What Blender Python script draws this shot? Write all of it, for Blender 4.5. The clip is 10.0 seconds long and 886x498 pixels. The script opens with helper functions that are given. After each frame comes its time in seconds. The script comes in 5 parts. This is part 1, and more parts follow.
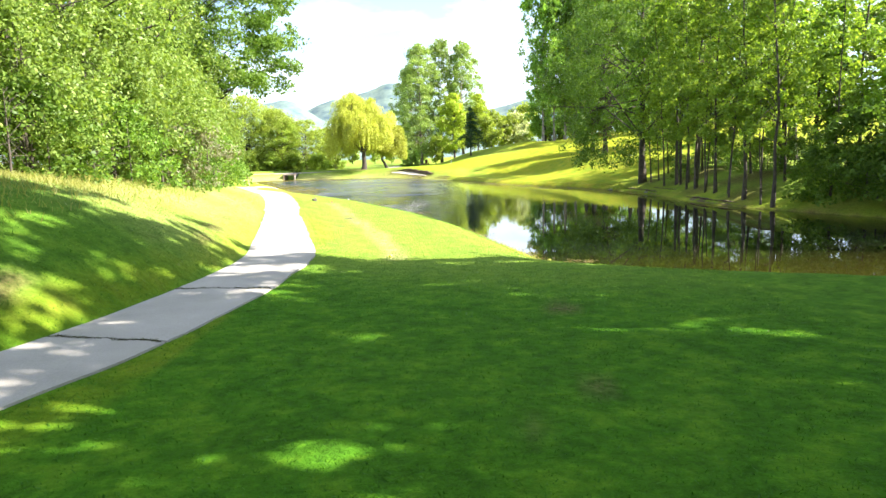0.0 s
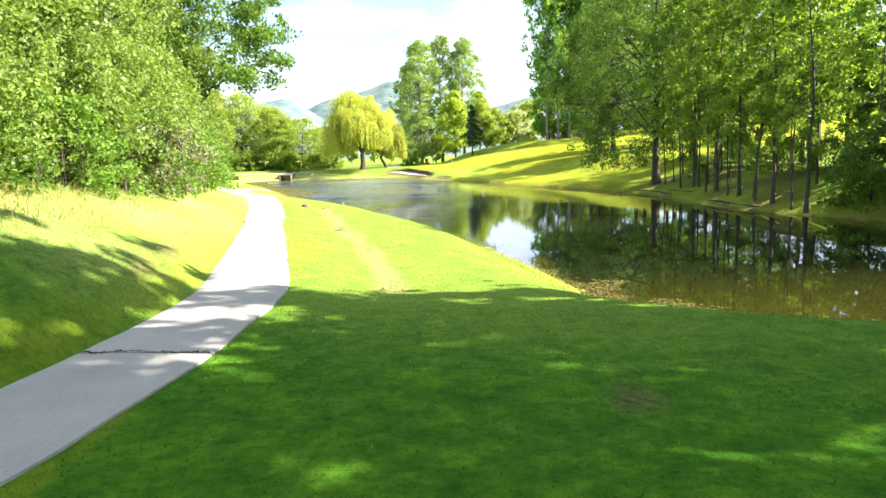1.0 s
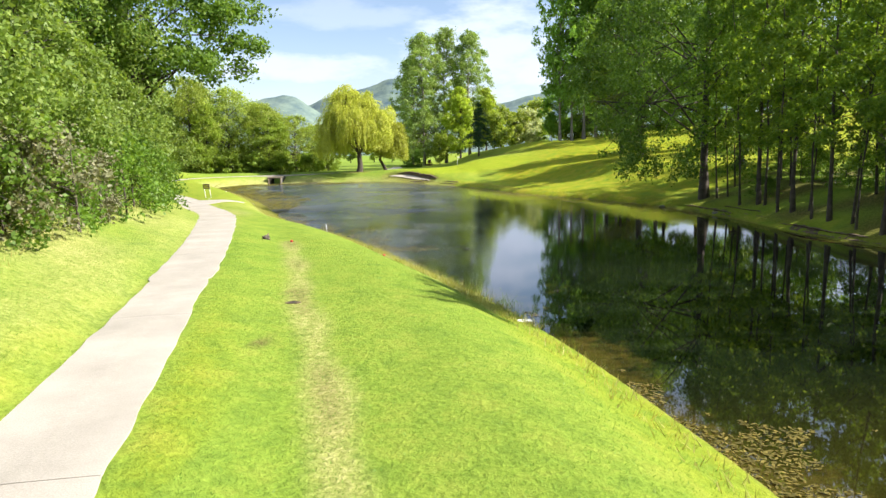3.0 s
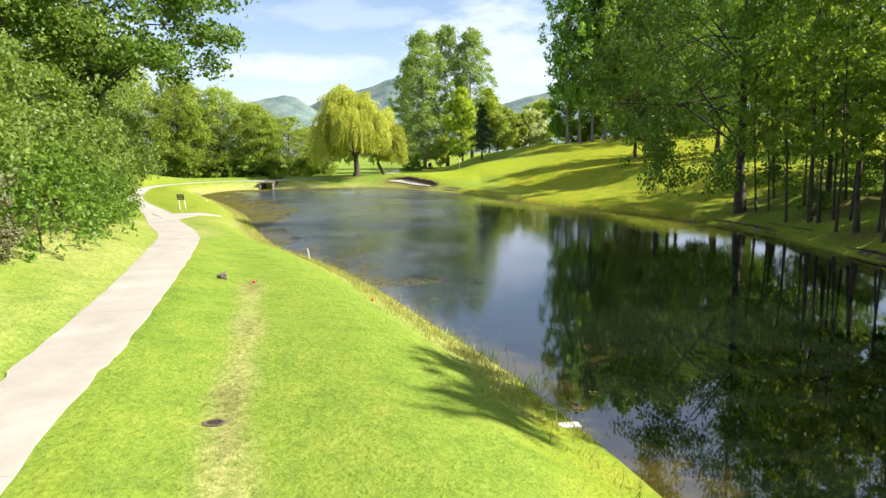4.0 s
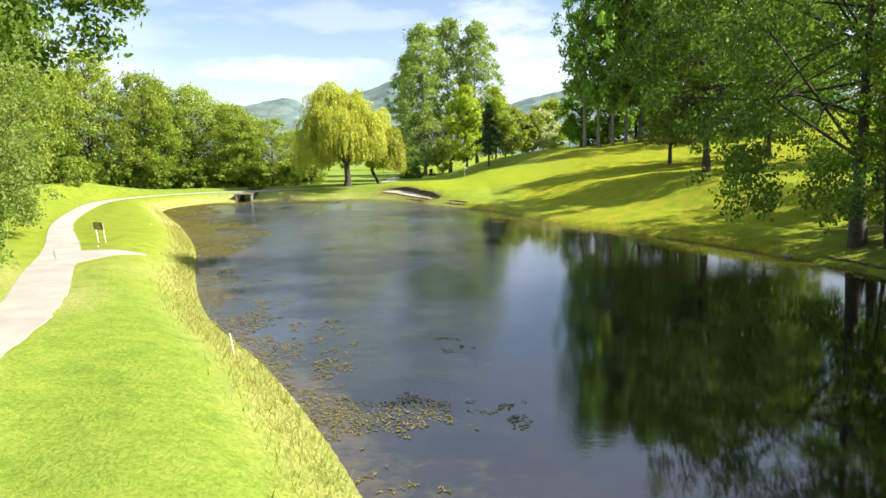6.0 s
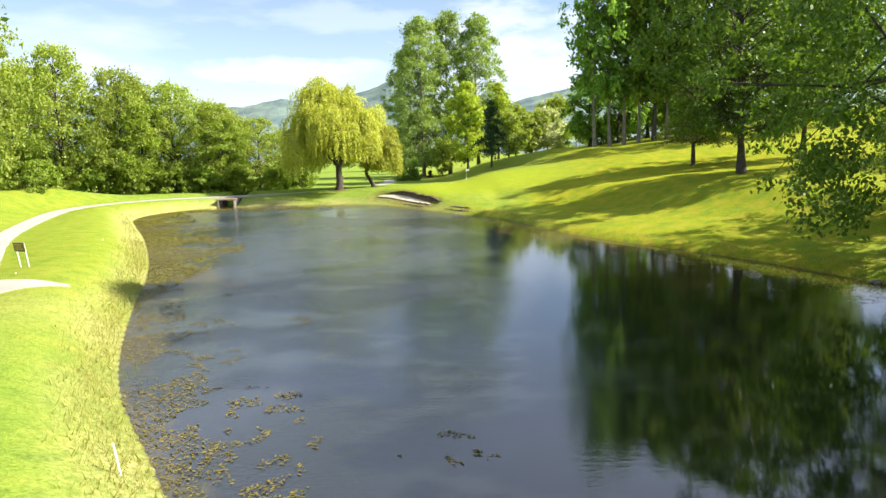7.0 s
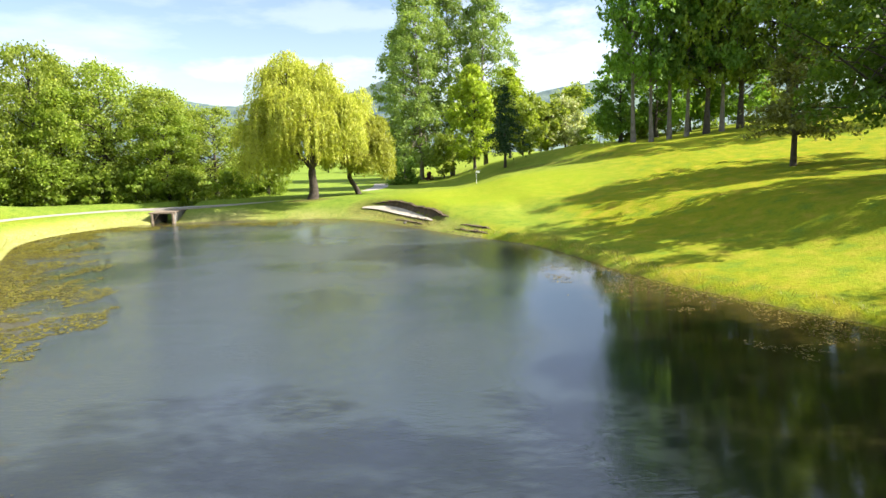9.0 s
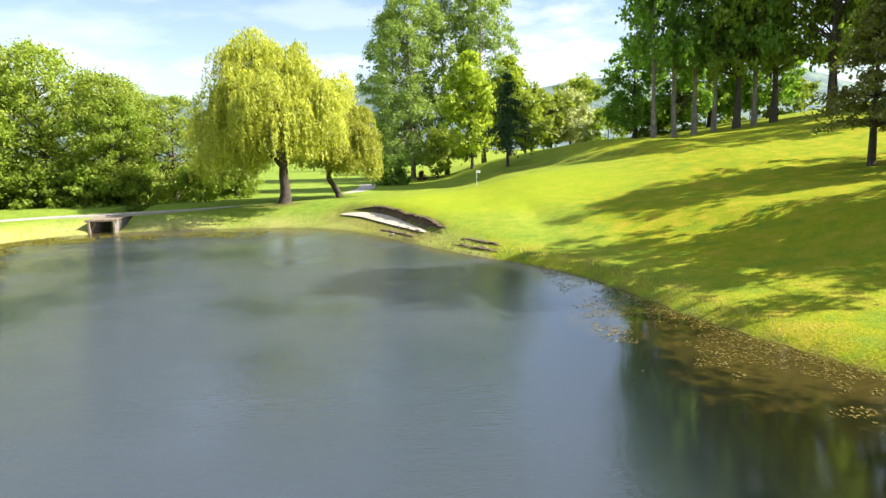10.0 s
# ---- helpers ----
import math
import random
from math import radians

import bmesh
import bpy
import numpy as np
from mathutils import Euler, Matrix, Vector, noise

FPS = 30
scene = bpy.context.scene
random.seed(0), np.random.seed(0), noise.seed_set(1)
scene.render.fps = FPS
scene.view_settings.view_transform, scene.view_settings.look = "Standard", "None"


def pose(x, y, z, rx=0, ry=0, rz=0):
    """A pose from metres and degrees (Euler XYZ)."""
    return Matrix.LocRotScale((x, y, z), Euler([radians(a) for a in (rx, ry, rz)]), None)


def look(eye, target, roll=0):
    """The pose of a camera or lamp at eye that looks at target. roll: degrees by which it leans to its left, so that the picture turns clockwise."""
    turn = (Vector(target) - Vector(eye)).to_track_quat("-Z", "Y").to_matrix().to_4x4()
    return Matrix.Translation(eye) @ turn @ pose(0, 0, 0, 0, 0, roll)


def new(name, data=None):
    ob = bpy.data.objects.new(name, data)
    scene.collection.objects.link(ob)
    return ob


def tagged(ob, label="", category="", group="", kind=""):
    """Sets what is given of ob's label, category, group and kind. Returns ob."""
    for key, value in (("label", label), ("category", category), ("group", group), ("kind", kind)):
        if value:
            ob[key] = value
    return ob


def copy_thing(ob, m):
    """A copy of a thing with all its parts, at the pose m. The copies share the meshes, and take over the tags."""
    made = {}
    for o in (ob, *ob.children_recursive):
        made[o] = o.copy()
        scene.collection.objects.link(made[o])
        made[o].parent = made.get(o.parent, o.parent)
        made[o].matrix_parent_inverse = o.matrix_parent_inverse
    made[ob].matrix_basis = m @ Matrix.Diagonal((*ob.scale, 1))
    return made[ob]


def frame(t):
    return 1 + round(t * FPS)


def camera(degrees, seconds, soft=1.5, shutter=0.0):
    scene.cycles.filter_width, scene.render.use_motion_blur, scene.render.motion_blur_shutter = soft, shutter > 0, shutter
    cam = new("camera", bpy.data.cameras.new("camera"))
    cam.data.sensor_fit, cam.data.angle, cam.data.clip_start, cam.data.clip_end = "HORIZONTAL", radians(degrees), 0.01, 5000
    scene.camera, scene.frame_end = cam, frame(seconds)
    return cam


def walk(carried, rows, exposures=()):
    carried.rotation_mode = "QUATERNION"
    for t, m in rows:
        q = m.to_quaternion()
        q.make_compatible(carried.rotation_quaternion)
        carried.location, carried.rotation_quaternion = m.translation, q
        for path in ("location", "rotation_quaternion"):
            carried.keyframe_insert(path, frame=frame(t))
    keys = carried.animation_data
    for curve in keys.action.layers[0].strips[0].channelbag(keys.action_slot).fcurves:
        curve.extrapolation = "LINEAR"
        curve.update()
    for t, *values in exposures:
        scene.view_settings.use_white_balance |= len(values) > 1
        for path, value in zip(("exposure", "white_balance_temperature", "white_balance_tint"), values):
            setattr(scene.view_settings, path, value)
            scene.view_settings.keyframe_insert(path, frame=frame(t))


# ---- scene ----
cam = camera(65.2, 10.0)
# seconds, x, y, z, and Euler XYZ degrees of the flown path
PATH = [
    (0.0, -0.00, 0.00, 4.24, 82.08, 1.46, -0.25),
    (0.5, -0.07, 1.84, 4.29, 82.01, 1.51, -0.30),
    (1.0, -0.12, 3.90, 4.39, 81.95, 1.53, -0.23),
    (1.5, -0.16, 6.12, 4.51, 81.89, 1.46, -0.18),
    (2.0, -0.22, 8.76, 4.65, 81.82, 1.31, -0.09),
    (2.5, -0.38, 11.59, 4.83, 81.75, 1.16, -0.09),
    (4.0, -0.62, 20.94, 5.51, 81.79, 1.01, -0.03),
    (4.5, -0.71, 24.25, 5.70, 81.83, 0.98, -0.03),
    (5.0, -0.78, 27.61, 5.83, 81.88, 1.01, -0.01),
    (5.5, -0.83, 31.07, 5.96, 81.93, 1.13, 0.03),
    (7.0, -0.96, 41.92, 6.08, 81.96, 1.59, -0.04),
    (7.5, -1.23, 46.75, 6.12, 81.88, 1.78, -0.14),
    (8.0, -1.45, 51.69, 6.10, 81.85, 1.85, -0.17),
    (8.5, -1.61, 56.85, 6.03, 81.86, 1.88, -0.17),
    (9.0, -1.69, 62.10, 5.93, 81.84, 1.85, -0.33),
    (9.5, -1.79, 67.29, 5.83, 81.77, 1.82, -0.67),
    (10.0, -1.89, 72.50, 5.76, 81.65, 1.74, -0.99),
]
EXPOSURE = [(t, e, k, 17) for t, e, k in ((0.0, 2.30, 6080), (0.9, 2.26, 6080), (1.5, 2.07, 6080), (2.0, 1.71, 6080), (2.5, 1.42, 6100), (4.0, 1.37, 6180), (7.0, 1.51, 6260), (10.0, 1.57, 6230))]
walk(cam, [(t, pose(x, y, z, rx, ry, rz)) for t, x, y, z, rx, ry, rz in PATH], EXPOSURE)

# ---- world, sun, exposure ----
SUN_AZ, SUN_EL = radians(97), radians(40)
world = bpy.data.worlds.new("sky")
scene.world = world
world.use_nodes = True
wn, wl = world.node_tree.nodes, world.node_tree.links
wn.clear()
w_out, w_bg = wn.new("ShaderNodeOutputWorld"), wn.new("ShaderNodeBackground")
w_sky = wn.new("ShaderNodeTexSky")
w_sky.sky_type, w_sky.sun_disc = "NISHITA", False
w_sky.sun_elevation, w_sky.sun_rotation = SUN_EL, SUN_AZ
w_sky.dust_density, w_sky.air_density = 0.05, 1.1
w_co, w_map, w_noise = wn.new("ShaderNodeTexCoord"), wn.new("ShaderNodeMapping"), wn.new("ShaderNodeTexNoise")
w_map.inputs["Scale"].default_value = (2.2, 2.2, 9.0)
w_map.inputs["Location"].default_value = (0.35, 0.2, 0.0)
w_noise.inputs["Scale"].default_value = 1.6
w_noise.inputs["Detail"].default_value = 7.0
w_noise.inputs["Roughness"].default_value = 0.55
w_ramp, w_mix = wn.new("ShaderNodeValToRGB"), wn.new("ShaderNodeMixRGB")
w_ramp.color_ramp.elements[0].position, w_ramp.color_ramp.elements[1].position = 0.50, 0.70
w_ramp.color_ramp.elements[0].color, w_ramp.color_ramp.elements[1].color = (0.06, 0.06, 0.06, 1), (0.58, 0.58, 0.58, 1)
w_mix.inputs["Color2"].default_value = (6.65, 7.35, 8.25, 1)
wl.new(w_co.outputs["Generated"], w_map.inputs["Vector"])
wl.new(w_map.outputs["Vector"], w_noise.inputs["Vector"])
wl.new(w_noise.outputs["Fac"], w_ramp.inputs["Fac"])
w_sep, w_up, w_max = wn.new("ShaderNodeSeparateXYZ"), wn.new("ShaderNodeMapRange"), wn.new("ShaderNodeMath")
wl.new(w_co.outputs["Generated"], w_sep.inputs["Vector"])
wl.new(w_sep.outputs["Z"], w_up.inputs["Value"])
w_up.inputs["From Min"].default_value, w_up.inputs["From Max"].default_value = 0.18, 0.42
w_up.inputs["To Min"].default_value, w_up.inputs["To Max"].default_value = 0.0, 0.52
w_max.operation = "MAXIMUM"
w_low, w_cut = wn.new("ShaderNodeMapRange"), wn.new("ShaderNodeMath")
w_low.inputs["From Min"].default_value, w_low.inputs["From Max"].default_value = 0.05, 0.14
w_low.inputs["To Min"].default_value, w_low.inputs["To Max"].default_value = 0.05, 1.0
wl.new(w_sep.outputs["Z"], w_low.inputs["Value"])
w_cut.operation = "MULTIPLY"
wl.new(w_ramp.outputs["Color"], w_cut.inputs[0])
wl.new(w_low.outputs["Result"], w_cut.inputs[1])
wl.new(w_cut.outputs["Value"], w_max.inputs[0])
wl.new(w_up.outputs["Result"], w_max.inputs[1])
w_all = w_max.outputs["Value"]


def world_math(op, a, b=0.0, c=0.0):
    m = wn.new("ShaderNodeMath")
    m.operation = op
    for k, v in enumerate((a, b, c)):
        if isinstance(v, (int, float)):
            m.inputs[k].default_value = v
        else:
            wl.new(v, m.inputs[k])
    return m.outputs["Value"]


# white cloud banks: bearing, elevation, half width, half height, thickness
w_puff = wn.new("ShaderNodeTexNoise")
w_pm = wn.new("ShaderNodeMapping")
w_pm.inputs["Scale"].default_value = (7.0, 7.0, 20.0)
wl.new(w_co.outputs["Generated"], w_pm.inputs["Vector"])
wl.new(w_pm.outputs["Vector"], w_puff.inputs["Vector"])
w_puff.inputs["Scale"].default_value, w_puff.inputs["Detail"].default_value, w_puff.inputs["Roughness"].default_value = 1.5, 8.0, 0.58
for bear, elev, wide, tall, thick in ((-0.20, 0.112, 0.16, 0.022, 0.78), (0.11, 0.125, 0.17, 0.075, 0.8), (-0.13, 0.185, 0.13, 0.022, 0.35), (0.42, 0.17, 0.2, 0.09, 0.75), (-0.52, 0.10, 0.22, 0.05, 0.7), (-0.35, 0.24, 0.25, 0.03, 0.5), (-0.50, 0.38, 0.36, 0.12, 0.98)):
    du = world_math("DIVIDE", world_math("SUBTRACT", w_sep.outputs["X"], bear), wide)
    dv = world_math("DIVIDE", world_math("SUBTRACT", w_sep.outputs["Z"], elev), tall)
    r2 = world_math("ADD", world_math("MULTIPLY", du, du), world_math("MULTIPLY", dv, dv))
    body = world_math("SUBTRACT", world_math("MULTIPLY_ADD", w_puff.outputs["Fac"], 3.4, -0.75), r2)
    puff = wn.new("ShaderNodeMapRange")
    puff.interpolation_type = "SMOOTHSTEP"
    puff.inputs["From Min"].default_value, puff.inputs["From Max"].default_value = -0.25, 0.95
    puff.inputs["To Max"].default_value = thick
    wl.new(body, puff.inputs["Value"])
    w_all = world_math("MAXIMUM", w_all, puff.outputs["Result"])
wl.new(w_all, w_mix.inputs["Fac"])
wl.new(w_sky.outputs["Color"], w_mix.inputs["Color1"])
wl.new(w_mix.outputs["Color"], w_bg.inputs["Color"])
w_bg.inputs["Strength"].default_value = 0.061
wl.new(w_bg.outputs["Background"], w_out.inputs["Surface"])
sun = new("sun", bpy.data.lights.new("sun", "SUN"))
sun.data.energy, sun.data.angle, sun.data.color = 5.0, radians(0.53), (1.0, 0.93, 0.78)
sun_way = Vector((math.sin(SUN_AZ) * math.cos(SUN_EL), math.cos(SUN_AZ) * math.cos(SUN_EL), math.sin(SUN_EL)))
sun.matrix_basis = look(sun_way * 200, (0, 0, 0))


# ---- materials ----
def material(name):
    m = bpy.data.materials.new(name)
    m.use_nodes = True
    m.node_tree.nodes.clear()
    return m, m.node_tree.nodes, m.node_tree.links


def ramp_node(n, stops):
    r = n.new("ShaderNodeValToRGB")
    e = r.color_ramp.elements
    while len(e) < len(stops):
        e.new(0.5)
    for el, (p, c) in zip(e, stops):
        el.position, el.color = p, (*c, 1)
    return r


def noise_node(n, l, scale, detail=4.0, rough=0.55, vec=None):
    t = n.new("ShaderNodeTexNoise")
    t.inputs["Scale"].default_value, t.inputs["Detail"].default_value, t.inputs["Roughness"].default_value = scale, detail, rough
    if vec is not None:
        l.new(vec, t.inputs["Vector"])
    return t


def mixed(n, l, fac, a, b, mode="MIX"):
    m = n.new("ShaderNodeMixRGB")
    m.blend_type = mode
    for key, v in (("Fac", fac), ("Color1", a), ("Color2", b)):
        if isinstance(v, (int, float)):
            m.inputs[key].default_value = v
        elif isinstance(v, tuple):
            m.inputs[key].default_value = (*v, 1)
        else:
            l.new(v, m.inputs[key])
    return m.outputs["Color"]


def foliage(name, dark, mid, light, through_light=0.4, gloss=0.45, glow=(1.7, 1.7, 0.7)):
    """Leaves: the colour varies from leaf to leaf and from tree to tree, and light shines through."""
    m, n, l = material(name)
    geo, info = n.new("ShaderNodeNewGeometry"), n.new("ShaderNodeObjectInfo")
    r = ramp_node(n, [(0.0, dark), (0.5, mid), (1.0, light)])
    l.new(geo.outputs["Random Per Island"], r.inputs["Fac"])
    hsv = n.new("ShaderNodeHueSaturation")
    mr = n.new("ShaderNodeMapRange")
    mr.inputs["To Min"].default_value, mr.inputs["To Max"].default_value = 0.8, 1.2
    l.new(info.outputs["Random"], mr.inputs["Value"])
    l.new(mr.outputs["Result"], hsv.inputs["Value"])
    big = noise_node(n, l, 0.5, 2.0, vec=geo.outputs["Position"])
    l.new(mixed(n, l, big.outputs["Fac"], r.outputs["Color"], mid), hsv.inputs["Color"])
    b, tr, mx, out = n.new("ShaderNodeBsdfPrincipled"), n.new("ShaderNodeBsdfTranslucent"), n.new("ShaderNodeMixShader"), n.new("ShaderNodeOutputMaterial")
    b.inputs["Roughness"].default_value = gloss
    b.inputs["Specular IOR Level"].default_value = 0.2
    l.new(hsv.outputs["Color"], b.inputs["Base Color"])
    l.new(mixed(n, l, 1.0, hsv.outputs["Color"], glow, "MULTIPLY"), tr.inputs["Color"])
    mx.inputs["Fac"].default_value = through_light
    l.new(b.outputs["BSDF"], mx.inputs[1])
    l.new(tr.outputs["BSDF"], mx.inputs[2])
    l.new(mx.outputs["Shader"], out.inputs["Surface"])
    return m


def rough_stuff(name, c1, c2, scale=3.0, fine=40.0, roughness=0.85, bump=0.3, metal=0.0, c3=None):
    """A rough surface with two scales of variation and fine relief."""
    m, n, l = material(name)
    geo = n.new("ShaderNodeNewGeometry")
    a, f = noise_node(n, l, scale, 5.0, 0.6, geo.outputs["Position"]), noise_node(n, l, fine, 4.0, 0.6, geo.outputs["Position"])
    r = ramp_node(n, [(0.3, c1), (0.7, c2)])
    l.new(a.outputs["Fac"], r.inputs["Fac"])
    col = mixed(n, l, 0.45, r.outputs["Color"], f.outputs["Fac"], "SOFT_LIGHT")
    b, bp, out = n.new("ShaderNodeBsdfPrincipled"), n.new("ShaderNodeBump"), n.new("ShaderNodeOutputMaterial")
    bp.inputs["Strength"].default_value, bp.inputs["Distance"].default_value = bump, 0.02
    l.new(f.outputs["Fac"], bp.inputs["Height"])
    l.new(bp.outputs["Normal"], b.inputs["Normal"])
    l.new(col, b.inputs["Base Color"])
    b.inputs["Roughness"].default_value, b.inputs["Metallic"].default_value = roughness, metal
    l.new(b.outputs["BSDF"], out.inputs["Surface"])
    return m


def ground_material():
    """Turf: mown, rough, green, bare soil and sand by the sheet's own zones."""
    m, n, l = material("turf")
    geo = n.new("ShaderNodeNewGeometry")
    pos = geo.outputs["Position"]
    def zone(key):
        a = n.new("ShaderNodeAttribute")
        a.attribute_name = key
        return a.outputs["Fac"]
    large, mid, fine, blade = (noise_node(n, l, s, d, 0.6, pos) for s, d in ((0.12, 4), (0.9, 5), (9.0, 4), (60.0, 3)))
    mown = ramp_node(n, [(0.34, (0.075, 0.150, 0.015)), (0.5, (0.160, 0.245, 0.024)), (0.66, (0.240, 0.285, 0.040))])
    mott = noise_node(n, l, 2.6, 6.0, 0.65, pos)
    l.new(mixed(n, l, 0.5, mid.outputs["Fac"], mott.outputs["Fac"]), mown.inputs["Fac"])
    dry = ramp_node(n, [(0.3, (0.14, 0.205, 0.007)), (0.5, (0.210, 0.238, 0.009)), (0.70, (0.295, 0.255, 0.025))])
    l.new(mid.outputs["Fac"], dry.inputs["Fac"])
    col = mixed(n, l, 0.35, mown.outputs["Color"], mixed(n, l, large.outputs["Fac"], (0.085, 0.17, 0.026), (0.26, 0.285, 0.055)))
    # deep green turf colour with the tee trees' shade painted in
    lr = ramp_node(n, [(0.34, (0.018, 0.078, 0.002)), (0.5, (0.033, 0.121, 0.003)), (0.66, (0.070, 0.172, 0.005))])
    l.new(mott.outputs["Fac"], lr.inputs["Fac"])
    shaded_turf = lr.outputs["Color"]
    col = mixed(n, l, zone("shaded_turf"), col, shaded_turf)
    col = mixed(n, l, zone("green"), col, (0.225, 0.295, 0.014))
    dm = n.new("ShaderNodeMath")
    dm.operation = "MULTIPLY"
    l.new(zone("dry"), dm.inputs[0])
    edge = ramp_node(n, [(0.15, (0, 0, 0)), (0.48, (1, 1, 1))])
    l.new(mid.outputs["Fac"], edge.inputs["Fac"])
    l.new(edge.outputs["Color"], dm.inputs[1])
    dm.use_clamp = True
    col = mixed(n, l, dm.outputs["Value"], col, dry.outputs["Color"])
    straw = ramp_node(n, [(0.35, (0.19, 0.235, 0.055)), (0.52, (0.30, 0.305, 0.095)), (0.68, (0.40, 0.36, 0.16))])
    l.new(mixed(n, l, 0.5, mott.outputs["Fac"], fine.outputs["Fac"]), straw.inputs["Fac"])
    col = mixed(n, l, zone("pale"), col, straw.outputs["Color"])
    soil_shade = ramp_node(n, [(0.3, (0.05, 0.035, 0.018)), (0.7, (0.15, 0.11, 0.05))])
    l.new(fine.outputs["Fac"], soil_shade.inputs["Fac"])
    col = mixed(n, l, zone("soil_shade"), col, soil_shade.outputs["Color"])
    col = mixed(n, l, 0.55, col, fine.outputs["Fac"], "SOFT_LIGHT")
    col = mixed(n, l, 0.5, col, blade.outputs["Fac"], "SOFT_LIGHT")
    b, bp, bp2, out = n.new("ShaderNodeBsdfPrincipled"), n.new("ShaderNodeBump"), n.new("ShaderNodeBump"), n.new("ShaderNodeOutputMaterial")
    bp.inputs["Strength"].default_value, bp.inputs["Distance"].default_value = 0.5, 0.03
    bp2.inputs["Strength"].default_value, bp2.inputs["Distance"].default_value = 0.5, 0.15
    l.new(blade.outputs["Fac"], bp.inputs["Height"])
    l.new(fine.outputs["Fac"], bp2.inputs["Height"])
    l.new(bp2.outputs["Normal"], bp.inputs["Normal"])
    l.new(bp.outputs["Normal"], b.inputs["Normal"])
    l.new(col, b.inputs["Base Color"])
    b.inputs["Roughness"].default_value, b.inputs["Specular IOR Level"].default_value = 0.9, 0.04
    l.new(b.outputs["BSDF"], out.inputs["Surface"])
    return m


def water_material():
    """Murky pond water: calm by the near trees, rippled by the breeze further out."""
    m, n, l = material("pond_water")
    geo = n.new("ShaderNodeNewGeometry")
    pos = geo.outputs["Position"]
    mp = n.new("ShaderNodeMapping")
    mp.inputs["Scale"].default_value = (0.6, 1.7, 1.0)
    l.new(pos, mp.inputs["Vector"])
    v = mp.outputs["Vector"]
    mp2 = n.new("ShaderNodeMapping")
    mp2.inputs["Scale"].default_value = (0.75, 1.5, 1.0)
    l.new(pos, mp2.inputs["Vector"])
    v2 = mp2.outputs["Vector"]
    swell, ripple, patch, deep = noise_node(n, l, 0.9, 5.0, 0.72, v), noise_node(n, l, 5.0, 4.0, 0.65, v2), noise_node(n, l, 0.13, 2.0, 0.5, pos), noise_node(n, l, 0.35, 4.0, 0.6, pos)
    chop = noise_node(n, l, 2.3, 3.0, 0.6, v2)
    r = ramp_node(n, [(0.3, (0.0025, 0.0042, 0.0025)), (0.7, (0.005, 0.007, 0.004))])
    l.new(deep.outputs["Fac"], r.inputs["Fac"])
    b, bp, out = n.new("ShaderNodeBsdfPrincipled"), n.new("ShaderNodeBump"), n.new("ShaderNodeOutputMaterial")
    sep = n.new("ShaderNodeSeparateXYZ")
    l.new(pos, sep.inputs["Vector"])
    along, pr, mul = n.new("ShaderNodeMapRange"), n.new("ShaderNodeMapRange"), n.new("ShaderNodeMath")
    along.inputs["From Min"].default_value, along.inputs["From Max"].default_value = 38, 72
    along.inputs["To Min"].default_value, along.inputs["To Max"].default_value = 0.08, 1.0
    pr.inputs["From Min"].default_value, pr.inputs["From Max"].default_value = 0.36, 0.62
    pr.inputs["To Min"].default_value, pr.inputs["To Max"].default_value = 0.35, 1.0
    l.new(sep.outputs["Y"], along.inputs["Value"])
    l.new(patch.outputs["Fac"], pr.inputs["Value"])
    mul.operation = "MULTIPLY"
    l.new(along.outputs["Result"], mul.inputs[0])
    l.new(pr.outputs["Result"], mul.inputs[1])
    lee, shelter = n.new("ShaderNodeAttribute"), n.new("ShaderNodeMath")
    lee.attribute_name = "lee"
    shelter.operation = "MULTIPLY"
    l.new(mul.outputs["Value"], shelter.inputs[0])
    l.new(lee.outputs["Fac"], shelter.inputs[1])
    l.new(shelter.outputs["Value"], bp.inputs["Strength"])
    bp.inputs["Distance"].default_value = 0.07
    l.new(mixed(n, l, 0.45, mixed(n, l, 0.5, swell.outputs["Fac"], chop.outputs["Fac"]), ripple.outputs["Fac"]), bp.inputs["Height"])
    l.new(bp.outputs["Normal"], b.inputs["Normal"])
    # blue-grey murk whose colour also stands in for sky reflected by ripples
    sky_murk = n.new("ShaderNodeAttribute")
    sky_murk.attribute_name = "sky_murk"
    murky = mixed(n, l, sky_murk.outputs["Fac"], r.outputs["Color"], (0.019, 0.030, 0.035))
    peat = n.new("ShaderNodeAttribute")
    peat.attribute_name = "peat"
    murky = mixed(n, l, peat.outputs["Fac"], murky, (0.010, 0.010, 0.002))
    olive = n.new("ShaderNodeAttribute")
    olive.attribute_name = "olive"
    murky = mixed(n, l, olive.outputs["Fac"], murky, (0.036, 0.033, 0.005))
    bed = n.new("ShaderNodeAttribute")
    bed.attribute_name = "bed"
    spots = noise_node(n, l, 1.6, 6.0, 0.7, pos)
    cover = ramp_node(n, [(0.38, (0, 0, 0)), (0.62, (1, 1, 1))])
    add = n.new("ShaderNodeMath")
    add.operation = "MULTIPLY_ADD"
    l.new(bed.outputs["Fac"], add.inputs[0])
    add.inputs[1].default_value = 0.55
    l.new(spots.outputs["Fac"], add.inputs[2])
    off = n.new("ShaderNodeMath")
    off.operation = "SUBTRACT"
    l.new(add.outputs["Value"], off.inputs[0])
    off.inputs[1].default_value = 0.27
    l.new(off.outputs["Value"], cover.inputs["Fac"])
    silt = ramp_node(n, [(0.3, (0.020, 0.018, 0.004)), (0.7, (0.075, 0.056, 0.011))])
    l.new(ripple.outputs["Fac"], silt.inputs["Fac"])
    l.new(mixed(n, l, cover.outputs["Color"], murky, silt.outputs["Color"]), b.inputs["Base Color"])
